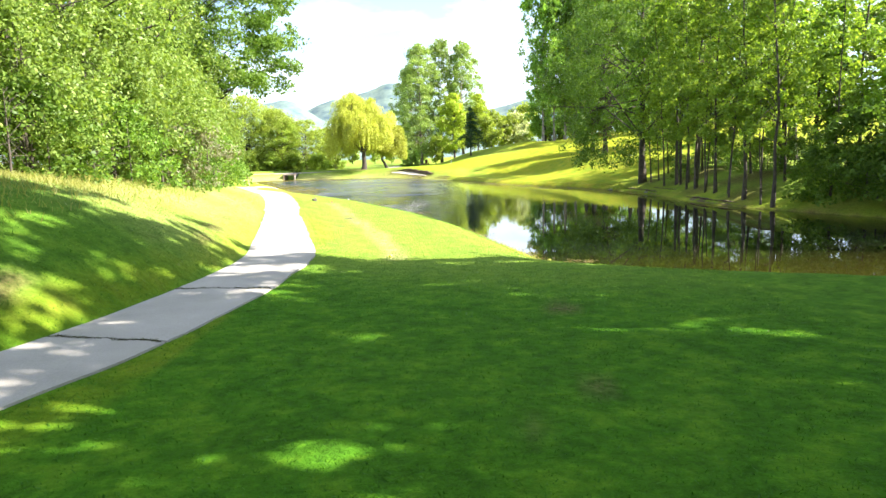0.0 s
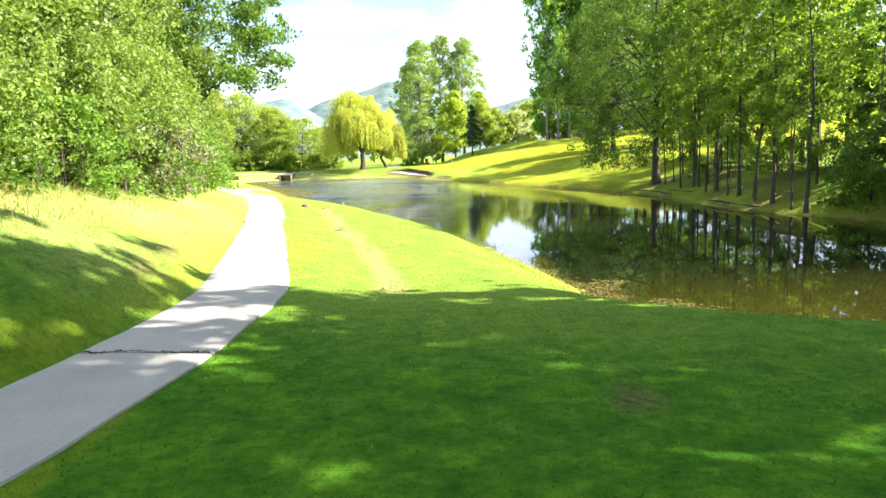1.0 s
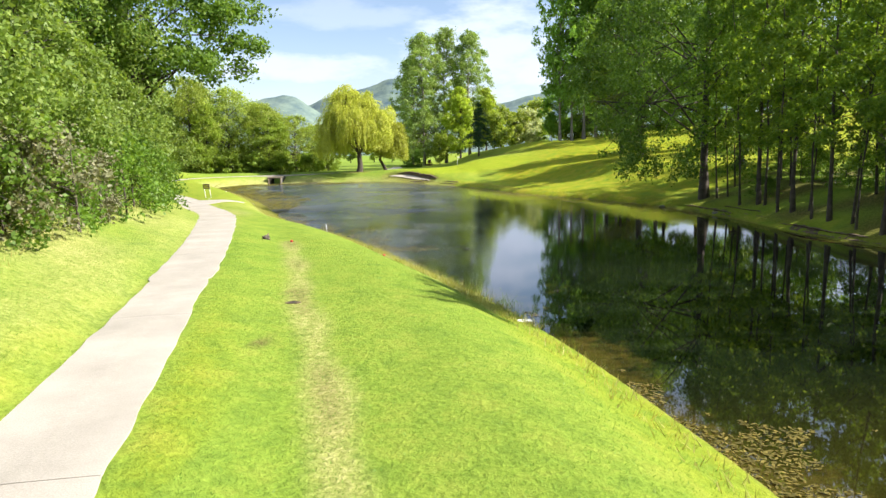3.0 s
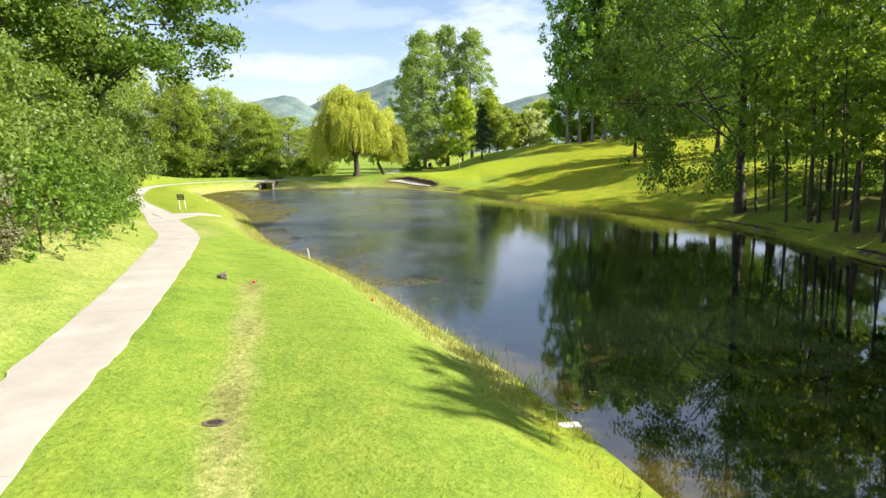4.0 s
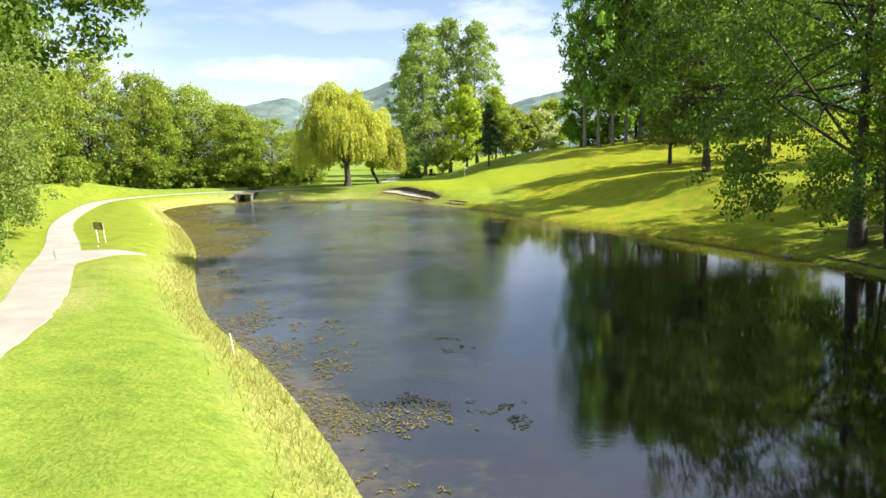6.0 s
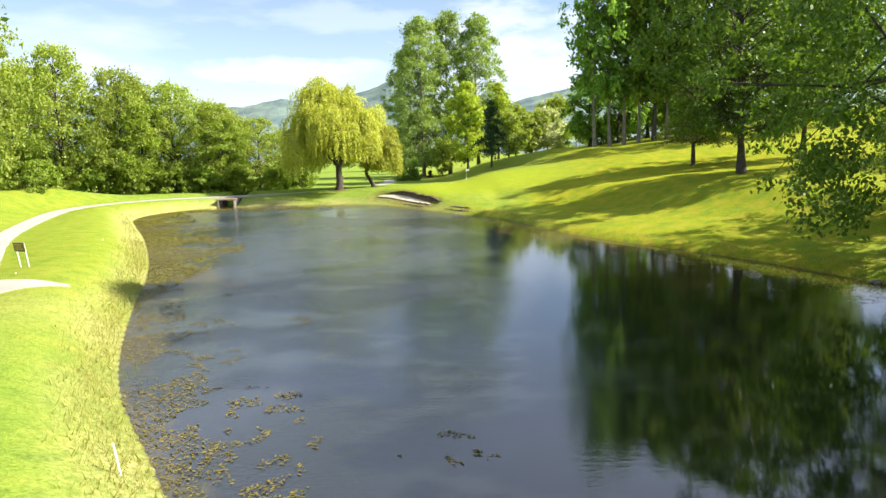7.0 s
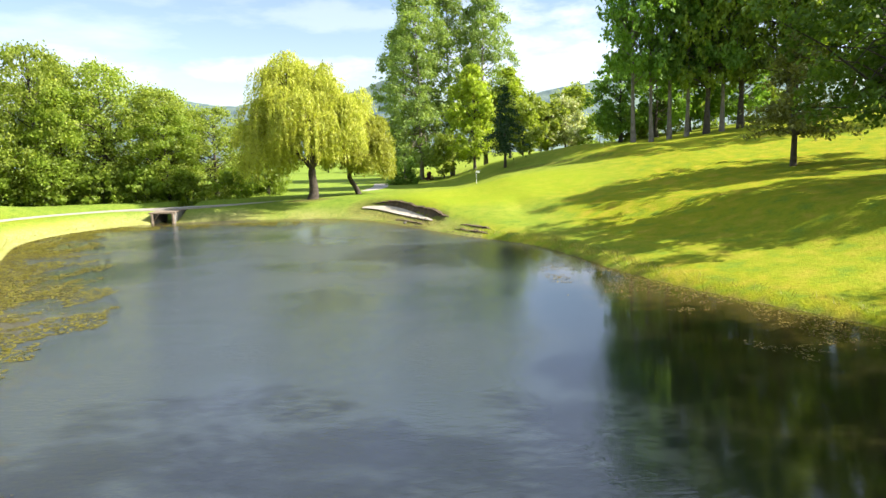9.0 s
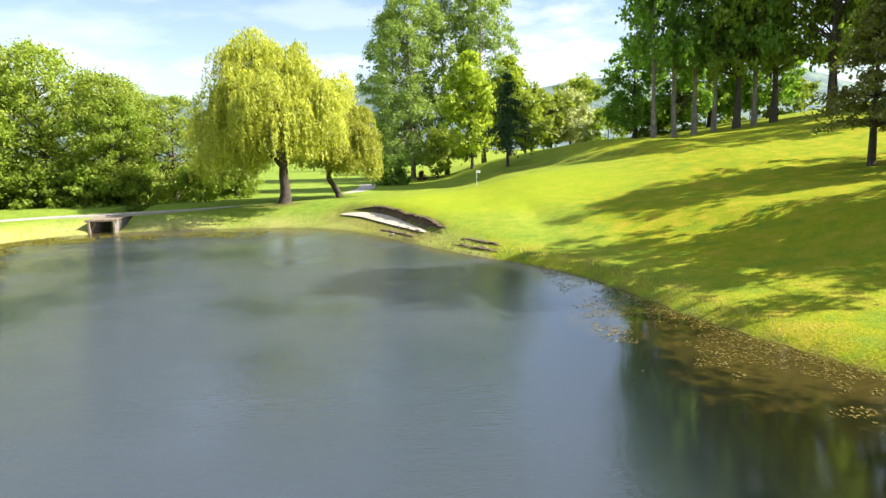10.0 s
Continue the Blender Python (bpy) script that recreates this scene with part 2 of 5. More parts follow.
    b.inputs["Roughness"].default_value, b.inputs["IOR"].default_value = 0.015, 1.95
    # the breeze roughens the open water with wavelets too fine to see one by one
    wind, blend, share = n.new("ShaderNodeBsdfPrincipled"), n.new("ShaderNodeMixShader"), n.new("ShaderNodeMath")
    wind.inputs["Roughness"].default_value, wind.inputs["IOR"].default_value = 0.52, 1.95
    l.new(bp.outputs["Normal"], wind.inputs["Normal"])
    l.new(b.inputs["Base Color"].links[0].from_socket, wind.inputs["Base Color"])
    share.operation = "MULTIPLY"
    l.new(shelter.outputs["Value"], share.inputs[0])
    share.inputs[1].default_value = 0.58
    l.new(share.outputs["Value"], blend.inputs["Fac"])
    l.new(b.outputs["BSDF"], blend.inputs[1])
    l.new(wind.outputs["BSDF"], blend.inputs[2])
    l.new(blend.outputs["Shader"], out.inputs["Surface"])
    return m


TURF, WATER = ground_material(), water_material()
CONCRETE = rough_stuff("path_concrete", (0.27, 0.25, 0.21), (0.37, 0.34, 0.29), 0.7, 45.0, 0.9, 0.25)
SAND = rough_stuff("bunker_sand", (0.36, 0.32, 0.24), (0.48, 0.43, 0.34), 1.5, 60.0, 0.95, 0.3)
SOIL = rough_stuff("bare_earth", (0.05, 0.035, 0.018), (0.13, 0.09, 0.045), 2.0, 25.0, 0.95, 0.6)
BARK = rough_stuff("bark", (0.032, 0.025, 0.018), (0.095, 0.078, 0.058), 3.0, 25.0, 0.95, 0.8)
PALE_BARK = rough_stuff("pale_bark", (0.12, 0.10, 0.075), (0.26, 0.23, 0.18), 2.0, 18.0, 0.9, 0.7)
TIMBER = rough_stuff("weathered_timber", (0.16, 0.12, 0.08), (0.30, 0.24, 0.17), 3.0, 30.0, 0.85, 0.5)
# near-black earth colour that paints the darkness inside the burrow
BURROW_DARK = rough_stuff("burrow_dark", (0.010, 0.008, 0.006), (0.022, 0.016, 0.011), 6.0, 40.0, 0.9, 0.3)
WHITE = rough_stuff("white_paint", (0.72, 0.72, 0.70), (0.82, 0.82, 0.80), 8.0, 60.0, 0.5, 0.05)
RED = rough_stuff("red_plastic", (0.55, 0.02, 0.025), (0.65, 0.035, 0.035), 8.0, 60.0, 0.4, 0.05)
YELLOW = rough_stuff("yellow_plastic", (0.65, 0.62, 0.06), (0.75, 0.7, 0.10), 8.0, 60.0, 0.4, 0.05)
STONE = rough_stuff("stone", (0.13, 0.12, 0.105), (0.26, 0.25, 0.22), 3.0, 25.0, 0.9, 0.6)
# pasture green with the blue of distance haze mixed into the colour
HILL = rough_stuff("hazy_hill_pasture", (0.034, 0.070, 0.088), (0.150, 0.205, 0.150), 0.015, 0.09, 0.95, 0.0)
LEAF_WOOD = foliage("wood_leaves", (0.045, 0.102, 0.014), (0.108, 0.190, 0.026), (0.200, 0.290, 0.045))
LEAF_LIME = foliage("light_leaves", (0.085, 0.146, 0.016), (0.170, 0.240, 0.028), (0.262, 0.320, 0.046))
LEAF_EDGE = foliage("wood_edge_leaves", (0.075, 0.138, 0.026), (0.158, 0.230, 0.046), (0.265, 0.315, 0.078))
LEAF_POPLAR = foliage("poplar_leaves", (0.100, 0.170, 0.040), (0.215, 0.305, 0.078), (0.39, 0.45, 0.165))
LEAF_GROVE = foliage("grove_leaves", (0.064, 0.136, 0.020), (0.155, 0.250, 0.036), (0.30, 0.385, 0.060), 0.46, 0.45, (2.0, 1.85, 0.6))
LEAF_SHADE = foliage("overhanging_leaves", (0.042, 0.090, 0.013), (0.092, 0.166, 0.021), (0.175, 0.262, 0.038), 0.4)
LEAF_WILLOW = foliage("willow_leaves", (0.205, 0.245, 0.038), (0.36, 0.39, 0.058), (0.51, 0.49, 0.10))
LEAF_DARK = foliage("dark_needles", (0.017, 0.040, 0.017), (0.034, 0.075, 0.027), (0.069, 0.116, 0.040), 0.15)
LEAF_DULL = foliage("gorse_leaves", (0.087, 0.102, 0.056), (0.159, 0.164, 0.087), (0.246, 0.204, 0.134), 0.25)
LEAF_WHITE = foliage("pale_shrub_leaves", (0.160, 0.231, 0.081), (0.341, 0.390, 0.176), (0.722, 0.673, 0.447), 0.3)
LEAF_BRIGHT = foliage("bright_leaves", (0.159, 0.220, 0.021), (0.265, 0.340, 0.035), (0.382, 0.430, 0.056), 0.45)
LEAF_FAR = foliage("far_wood_leaves", (0.104, 0.159, 0.024), (0.227, 0.293, 0.044), (0.393, 0.427, 0.072))
LEAF_ROW = foliage("row_leaves", (0.060, 0.135, 0.024), (0.145, 0.260, 0.042), (0.26, 0.375, 0.072), 0.48)
LEAF_PURPLE = foliage("plum_leaves", (0.05, 0.015, 0.02), (0.09, 0.025, 0.03), (0.14, 0.04, 0.04), 0.3)
LEAF_PINE = foliage("pine_needles", (0.065, 0.088, 0.024), (0.135, 0.150, 0.041), (0.22, 0.21, 0.061), 0.3)
WEED = foliage("weed_leaves", (0.049, 0.047, 0.012), (0.126, 0.105, 0.024), (0.282, 0.225, 0.049), 0.15)
STRAW = foliage("dry_grass", (0.18, 0.20, 0.045), (0.27, 0.265, 0.075), (0.38, 0.34, 0.14), 0.35)
WEED_GOLD = foliage("golden_weed", (0.060, 0.062, 0.007), (0.165, 0.150, 0.013), (0.34, 0.29, 0.035), 0.2)
LAWN = foliage("lawn_blades", (0.08, 0.16, 0.028), (0.145, 0.25, 0.042), (0.22, 0.31, 0.065), 0.4)
MOSS = foliage("joint_moss", (0.02, 0.022, 0.008), (0.045, 0.045, 0.015), (0.08, 0.085, 0.025), 0.1)
# lawn blades again, coloured darker to paint in shade near the tee
SHADED_BLADES = foliage("shaded_blades", (0.012, 0.055, 0.002), (0.028, 0.104, 0.003), (0.07, 0.17, 0.006), 0.3)


# ---- mesh helpers ----
def mesh_of(name, verts, faces, mat, smooth=False):
    me = bpy.data.meshes.new(name)
    me.from_pydata([tuple(v) for v in verts], [], [tuple(f) for f in faces])
    me.materials.append(mat)
    if smooth:
        me.polygons.foreach_set("use_smooth", [True] * len(me.polygons))
    return me


def quads_of(name, verts, mat):
    """A mesh from (n, k, 3) corners, one loose face each."""
    n, k = verts.shape[:2]
    me = bpy.data.meshes.new(name)
    me.vertices.add(n * k)
    me.vertices.foreach_set("co", verts.astype(np.float32).ravel())
    me.loops.add(n * k)
    me.loops.foreach_set("vertex_index", np.arange(n * k, dtype=np.int32))
    me.polygons.add(n)
    me.polygons.foreach_set("loop_start", np.arange(0, n * k, k, dtype=np.int32))
    me.update(calc_edges=True)
    me.materials.append(mat)
    return me


def part(name, me, parent, label="", m=None):
    ob = new(name, me)
    ob.parent = parent
    if m is not None:
        ob.matrix_basis = m
    return tagged(ob, label)


def thing(name, label, category, group="", kind=""):
    return tagged(new(name), label, category, group, kind)


def box_bm(bm, sx, sy, sz, m=None, bevel=0.01):
    made = bmesh.ops.create_cube(bm, size=1.0, matrix=(m or Matrix()) @ Matrix.Diagonal((sx, sy, sz, 1)))
    if bevel:
        edges = {e for v in made["verts"] for e in v.link_edges}
        bmesh.ops.bevel(bm, geom=list(edges), offset=bevel, segments=2, affect="EDGES", profile=0.6)


def box(name, sx, sy, sz, mat, parent, m=None, bevel=0.01, label=""):
    bm = bmesh.new()
    box_bm(bm, sx, sy, sz, None, bevel)
    me = bpy.data.meshes.new(name)
    bm.to_mesh(me)
    bm.free()
    me.materials.append(mat)
    return part(name, me, parent, label, m)


def tube(points, radii, sides=7, start=0):
    """Verts and quads of a tapered tube along points."""
    pts = np.array(points, float)
    way = np.gradient(pts, axis=0)
    way /= np.linalg.norm(way, axis=1)[:, None] + 1e-9
    ref = np.where(np.abs(way[:, 2:3]) > 0.9, np.array([[1.0, 0, 0]]), np.array([[0, 0, 1.0]]))
    a = np.cross(way, ref)
    a /= np.linalg.norm(a, axis=1)[:, None] + 1e-9
    b = np.cross(way, a)
    ang = np.linspace(0, 2 * np.pi, sides, endpoint=False)
    r = np.array(radii)[:, None, None]
    v = pts[:, None, :] + r * (np.cos(ang)[None, :, None] * a[:, None, :] + np.sin(ang)[None, :, None] * b[:, None, :])
    f = []
    for i in range(len(pts) - 1):
        for j in range(sides):
            k = (j + 1) % sides
            f.append((start + i * sides + j, start + i * sides + k, start + (i + 1) * sides + k, start + (i + 1) * sides + j))
    return v.reshape(-1, 3), f


def tubes_mesh(name, lines, mat, sides=6):
    vs, fs, n = [], [], 0
    for pts, rad in lines:
        v, f = tube(pts, rad, sides, n)
        vs.append(v)
        fs += f
        n += len(v)
    return mesh_of(name, np.concatenate(vs), fs, mat, True)


# ---- the lie of the land ----
SHORE = [(4.5, 21.2), (6.2, 19.0), (9, 17.5), (14, 15.9), (21, 16.5), (26, 25), (26, 35), (23.2, 42), (19.9, 50), (19.2, 60), (18.2, 69), (15.5, 77), (11.8, 84), (9, 89),
         (7, 94), (5.6, 99.5), (4, 104), (0.5, 109), (-2.6, 114), (-6, 120), (-9.5, 124), (-14, 126), (-23, 126.8), (-29.5, 125), (-32.8, 120), (-33, 113),
         (-29.5, 105), (-24, 94), (-17.8, 80), (-13.5, 68), (-10.2, 60), (-6.4, 53.6), (-3.6, 48), (-1.6, 43), (0.6, 37.5), (2.4, 31.5), (3.7, 25.5)]
PATH_LINE = [(-9.5, -6, 1.9), (-6.6, 3.5, 1.8), (-5.1, 8.2, 1.75), (-4.4, 12, 1.72), (-4.15, 17, 1.7), (-5.0, 21.5, 1.7), (-6.7, 29, 1.7), (-8.9, 38.5, 1.72), (-11.7, 48.5, 1.62), (-14.2, 56, 1.42),
             (-17.6, 63, 1.3), (-21.9, 72, 1.22), (-30, 87, 1.2), (-36.9, 104, 1.2), (-39.5, 114, 1.2), (-38, 122, 1.2), (-33.5, 127, 1.2), (-28, 129, 1.2), (-20, 131.5, 1.25), (-12.5, 138, 1.35), (-9.5, 148, 1.45), (-10, 160, 1.4)]


def spline(points, per=8, closed=False):
    p = np.array(points, float)
    n, out = len(p), []
    for i in range(n if closed else n - 1):
        a, b, c, d = (p[(i + k) % n] if closed else p[min(max(i + k, 0), n - 1)] for k in (-1, 0, 1, 2))
        for t in np.arange(per) / per:
            out.append(0.5 * (2 * b + (c - a) * t + (2 * a - 5 * b + 4 * c - d) * t * t + (3 * b - a - 3 * c + d) * t ** 3))
    if not closed:
        out.append(p[-1])
    return np.array(out)


SHORE_LINE = spline(SHORE, 6, True)
PATH_MID = spline(PATH_LINE, 8)


def step(a, b, v):
    t = np.clip((v - a) / (b - a), 0, 1)
    return t * t * (3 - 2 * t)


def to_line(x, y, line, closed=False):
    """The distance to a line, its nearest segment and the place along it."""
    a, b = (line, np.roll(line, -1, 0)) if closed else (line[:-1], line[1:])
    best, seg, along = np.full(x.shape, 1e9), np.zeros(x.shape, int), np.zeros(x.shape)
    for i in range(len(a)):
        d = b[i, :2] - a[i, :2]
        t = np.clip(((x - a[i, 0]) * d[0] + (y - a[i, 1]) * d[1]) / (d @ d + 1e-9), 0, 1)
        q = (x - a[i, 0] - t * d[0]) ** 2 + (y - a[i, 1] - t * d[1]) ** 2
        near = q < best
        best, seg, along = np.where(near, q, best), np.where(near, i, seg), np.where(near, t, along)
    return np.sqrt(best), seg, along


def from_shore(x, y):
    """Metres from the water's edge, negative over the water."""
    d, _, _ = to_line(x, y, SHORE_LINE, True)
    inside = np.zeros(x.shape, bool)
    n = len(SHORE_LINE)
    for i in range(n):
        (x0, y0), (x1, y1) = SHORE_LINE[i], SHORE_LINE[(i + 1) % n]
        cross = (y0 > y) != (y1 > y)
        with np.errstate(divide="ignore", invalid="ignore"):
            inside ^= cross & (x < (x1 - x0) * (y - y0) / (y1 - y0 + 1e-12) + x0)
    return np.where(inside, -d, d)


def wave(x, y, s, k=0.0):
    return np.sin(x / s + 1.3 + k) * np.cos(y / s * 1.13 + 0.7 + k) + 0.5 * np.sin((x + y) / s * 1.9 + k)


BUNKER = [(-9.0, 126.2), (-6.9, 124.4), (-4.6, 120.4), (-2.4, 115.6)]
BUNKER_LINE = spline(BUNKER, 6)


def height(x, y):
    x, y = np.asarray(x, float), np.asarray(y, float)
    d = from_shore(x, y)
    pd, seg, al = to_line(x, y, PATH_MID)
    a, b = PATH_MID[seg], PATH_MID[seg + 1]
    pz = a[..., 2] * (1 - al) + b[..., 2] * al
    side = (b[..., 0] - a[..., 0]) * (y - a[..., 1]) - (b[..., 1] - a[..., 1]) * (x - a[..., 0])
    left = np.where(side > 0, pd, -pd)
    # the tee strip and the general level
    z = 1.35 + 0.35 * (1 - step(14, 22, y)) + 0.05 * wave(x, y, 7.0)
    # the lawn meets the path's own level
    z = z + (pz - z) * (1 - step(0.8, 3.0, pd))
    # the bank on the path's left
    bank = (2.3 + 0.5 * (1 - step(20, 40, y))) * (1 - np.exp(-np.clip(left - 0.95, 0, None) / 3.2)) * (1 - 0.72 * step(44, 68, y)) + 0.035 * np.clip(left - 10, 0, 80)
    z = z + np.where(left > 0, bank * (1 - step(125, 140, y)), 0)
    z = z + 1.3 * step(1.5, 7, left) * step(90, 104, y) * (1 - step(119, 130, y))
    # the slope on the far right
    up = np.clip((x + 3) / 27, 0, 3)
    up = np.minimum(up, 0.9) + 0.55 * np.clip(up - 0.9, 0, None)
    rise = 3.3 * up ** 1.15 * (0.25 + 0.75 * step(58, 100, y)) * (1 + 0.5 * step(108, 148, y)) * (1 - 0.75 * step(165, 260, y))
    z = z + np.where(y > 20, rise * step(-2, 6, x) + 0 * x, 0)
    z = z - 0.9 * step(-5, 10, x) * step(72, 92, y) * (1 - step(112, 140, y))
    # the green's table
    g = np.exp(-(((x - 4) / 13) ** 2 + ((y - 130) / 10) ** 2))
    z = z + 0.8 * g
    # the low step behind the green
    edge = 146 - 0.062 * (x - 4) ** 2
    z = z + (0.25 * step(-0.6, 0.5, y - edge) * step(3, 8, x) + 0.95 * step(-2, 15, y - edge)) * step(-5, 6, x) * (1 - step(16, 24, x)) * (1 - step(14, 50, y - edge))
    # the shore: turf lip, bank, bed
    lip = 0.12 + 0.9 * step(-0.2, 2.4, d) + 10 * step(1.2, 16, d)
    far_side = step(-2, 5, x) * step(62, 76, y)
    gentle = 0.10 + 0.16 * step(0, 0.35, d) + 0.13 * np.clip(d, 0, 60) + 10 * step(6, 30, d)
    lip = lip * (1 - far_side) + np.minimum(gentle, 60) * far_side
    soft = 0.18
    z = np.where(lip < z + 2.5, -soft * np.logaddexp(-z / soft, -np.minimum(lip, 50) / soft), z)
    z = np.where(d < 0, -0.9 * step(0, 2.0, -d) + 0.12 * (1 - step(0, 0.5, -d)), z)
    # the cut under the footbridge
    cut = (1 - step(0.9, 1.15, np.abs(x + 27.4))) * step(124, 125, y) * (1 - step(134, 136, y))
    z = z + (np.minimum(z, -0.05) - z) * cut
    # the bunker's bowl
    bd, _, _ = to_line(x, y, BUNKER_LINE)
    z = z - 0.3 * (1 - step(0.5, 1.3, bd)) * step(0.5, 2.0, d)
    # far ground falls to the valley and rises to the hills
    far = np.hypot(x, y - 60)
    z = z - 9 * step(160, 420, far) + 0.25 * wave(x, y, 31.0) * step(60, 160, far) * step(2, 9, pd)
    return z


def H(x, y):
    return float(height(np.array([x]), np.array([y]))[0])


def axis(lo, hi, fine, reach, grow=1.22):
    core = list(np.arange(lo, hi + 1e-6, fine))
    s, a, b = fine, [], []
    v = lo
    while v > -reach:
        s *= grow
        v -= s
        a.append(v)
    s, v = fine, hi
    while v < reach:
        s *= grow
        v += s
        b.append(v)
    return np.array(a[::-1] + core + b)


def build_ground():
    xs, ys = axis(-44, 42, 0.56, 4200), axis(-4, 148, 0.56, 4400)
    near = xs[(xs > -9) & (xs < 4.5)]
    west = xs[(xs > -35) & (xs <= -9)]
    xs = np.sort(np.concatenate([xs, near + 0.14, near + 0.28, near + 0.42, west + 0.28]))
    X, Y = np.meshgrid(xs, ys)
    Z = height(X, Y)
    nx, ny = len(xs), len(ys)
    me = bpy.data.meshes.new("ground")
    me.vertices.add(nx * ny)
    me.vertices.foreach_set("co", np.stack([X, Y, Z], -1).astype(np.float32).ravel())
    i = (np.arange(ny - 1)[:, None] * nx + np.arange(nx - 1)[None, :]).ravel()
    q = np.stack([i, i + 1, i + nx + 1, i + nx], 1).astype(np.int32)
    me.loops.add(q.size)
    me.loops.foreach_set("vertex_index", q.ravel())
    me.polygons.add(len(q))
    me.polygons.foreach_set("loop_start", np.arange(0, q.size, 4, dtype=np.int32))
    me.polygons.foreach_set("use_smooth", np.ones(len(q), bool))
    me.update(calc_edges=True)
    d = from_shore(X, Y)
    pd, _, _ = to_line(X, Y, PATH_MID)
    bd, _, _ = to_line(X, Y, BUNKER_LINE)
    ditch, _, _ = to_line(X, Y, spline([(-1.2, 18.5), (-1.5, 20.7), (-2.6, 26), (-4.1, 31.5), (-5.2, 36.5), (-6.9, 43)], 5))
    bare = sum((1 - step(0.4, 1.0, np.hypot((X - bx) / sx, (Y - by) / sy))) for bx, by, sx, sy in ((3.7, 21.4, 0.7, 0.5), (1.95, 11.3, 0.45, 0.5), (1.65, 7.4, 0.35, 0.35), (0.8, 6.3, 0.3, 0.3), (-4.0, 27.4, 0.22, 0.7), (-4.6, 32.2, 0.2, 0.3)))
    worn = step(1.5, 1.75, pd) * (1 - step(1.9, 2.5, pd)) * (X < -4.5) * (1 - step(22, 28, Y)) * step(-0.1, 0.7, wave(X, Y, 0.8) + 0.5 * wave(X, Y, 2.9))
    # bare earth; under the right-bank grove it also paints in the trees' shade
    soil_shade = np.maximum(1 - step(-0.5, -0.12, d), 0.0) + 0.75 * worn + 0.4 * (1 - step(0.05, 0.32, ditch + 0.1 * wave(X, Y, 0.7))) * step(-0.3, 0.6, wave(X, Y, 1.3)) + 0.7 * (1 - step(0.3, 1.0, np.hypot((X + 14.6) / 3.6, (Y - 130.4) / 1.8))) + 0.75 * step(19, 21, X) * (1 - step(30, 36, X)) * step(38, 46, Y) * (1 - step(70, 78, Y)) * step(-0.6, 0.8, wave(X, Y, 1.9)) + 0.7 * bare + 0.5 * (1 - step(0.9, 1.7, bd)) + 0.2 * step(0.3, 1.0, d) * (1 - step(0.8, 1.8, d)) * step(1, 4, X) * step(60, 75, Y)
    dry = 0.35 * step(0.85, 1.15, pd) * (1 - step(1.3, 2.2, pd)) * (X < -3.5) * (1 - step(24, 34, Y)) + (0.1 + 0.35 * (X > 0)) * (1 - step(0.5, 2.6, d)) + 0.8 * step(5, 10, X) * step(66, 80, Y) * (1 - step(112, 124, Y)) + 0.55 * step(10, 18, X) * step(110, 122, Y) * (1 - step(150, 170, Y)) + 0.35 * step(94, 108, Y) * step(-12, -4, X) + 0.4 * step(56, 70, Y) * (1 - step(-6, 0, X)) * (1 - step(120, 126, Y))
    bank = step(0.8, 3.0, -(X + 3.5 + 0.17 * (Y - 15))) * (1 - step(58, 76, Y)) * step(13, 20, Y)
    pale = 0.8 * (1 - step(0.1, 0.5, ditch + 0.1 * wave(X, Y, 0.9))) + bank * np.clip(0.42 + 0.3 * wave(X, Y, 2.1) + 0.25 * step(2.5, 5.0, pd), 0, 0.85) + 0.85 * (1 - step(0.3, 2.2, d)) * (X < 1) * (Y > 33) * (0.7 + 0.3 * wave(X, Y, 1.4)) + 0.45 * (1 - step(0.3, 3.0, d)) * (Y > 90) * (X < -20)
    green = 0.8 * (1 - step(0.6, 1.15, np.hypot((X - 4) / 11, (Y - 125) / 9)))
    # painted shade: the near lawn is darkened, fading out up the strip
    shaded_turf = 0.9 * (1 - step(8, 26, Y + 3 * wave(X, Y, 4.0)))
    lip = np.abs(Y - (146 - 0.062 * (X - 4) ** 2) + 0.25 * wave(X, Y, 1.1))
    soil_shade = soil_shade + 0.55 * (1 - step(0.15, 0.7, lip)) * step(4, 7, X) * (1 - step(19, 23, X)) * step(-0.4, 0.5, wave(X, Y, 2.3))
    for key, val in (("shaded_turf", shaded_turf), ("soil_shade", soil_shade), ("dry", dry), ("green", green), ("pale", pale)):
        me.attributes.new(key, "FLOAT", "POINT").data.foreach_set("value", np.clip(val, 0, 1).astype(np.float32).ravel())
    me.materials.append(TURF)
    return tagged(new("ground", me), "mown golf course turf with rough banks", "ground", kind="structure")


build_ground()


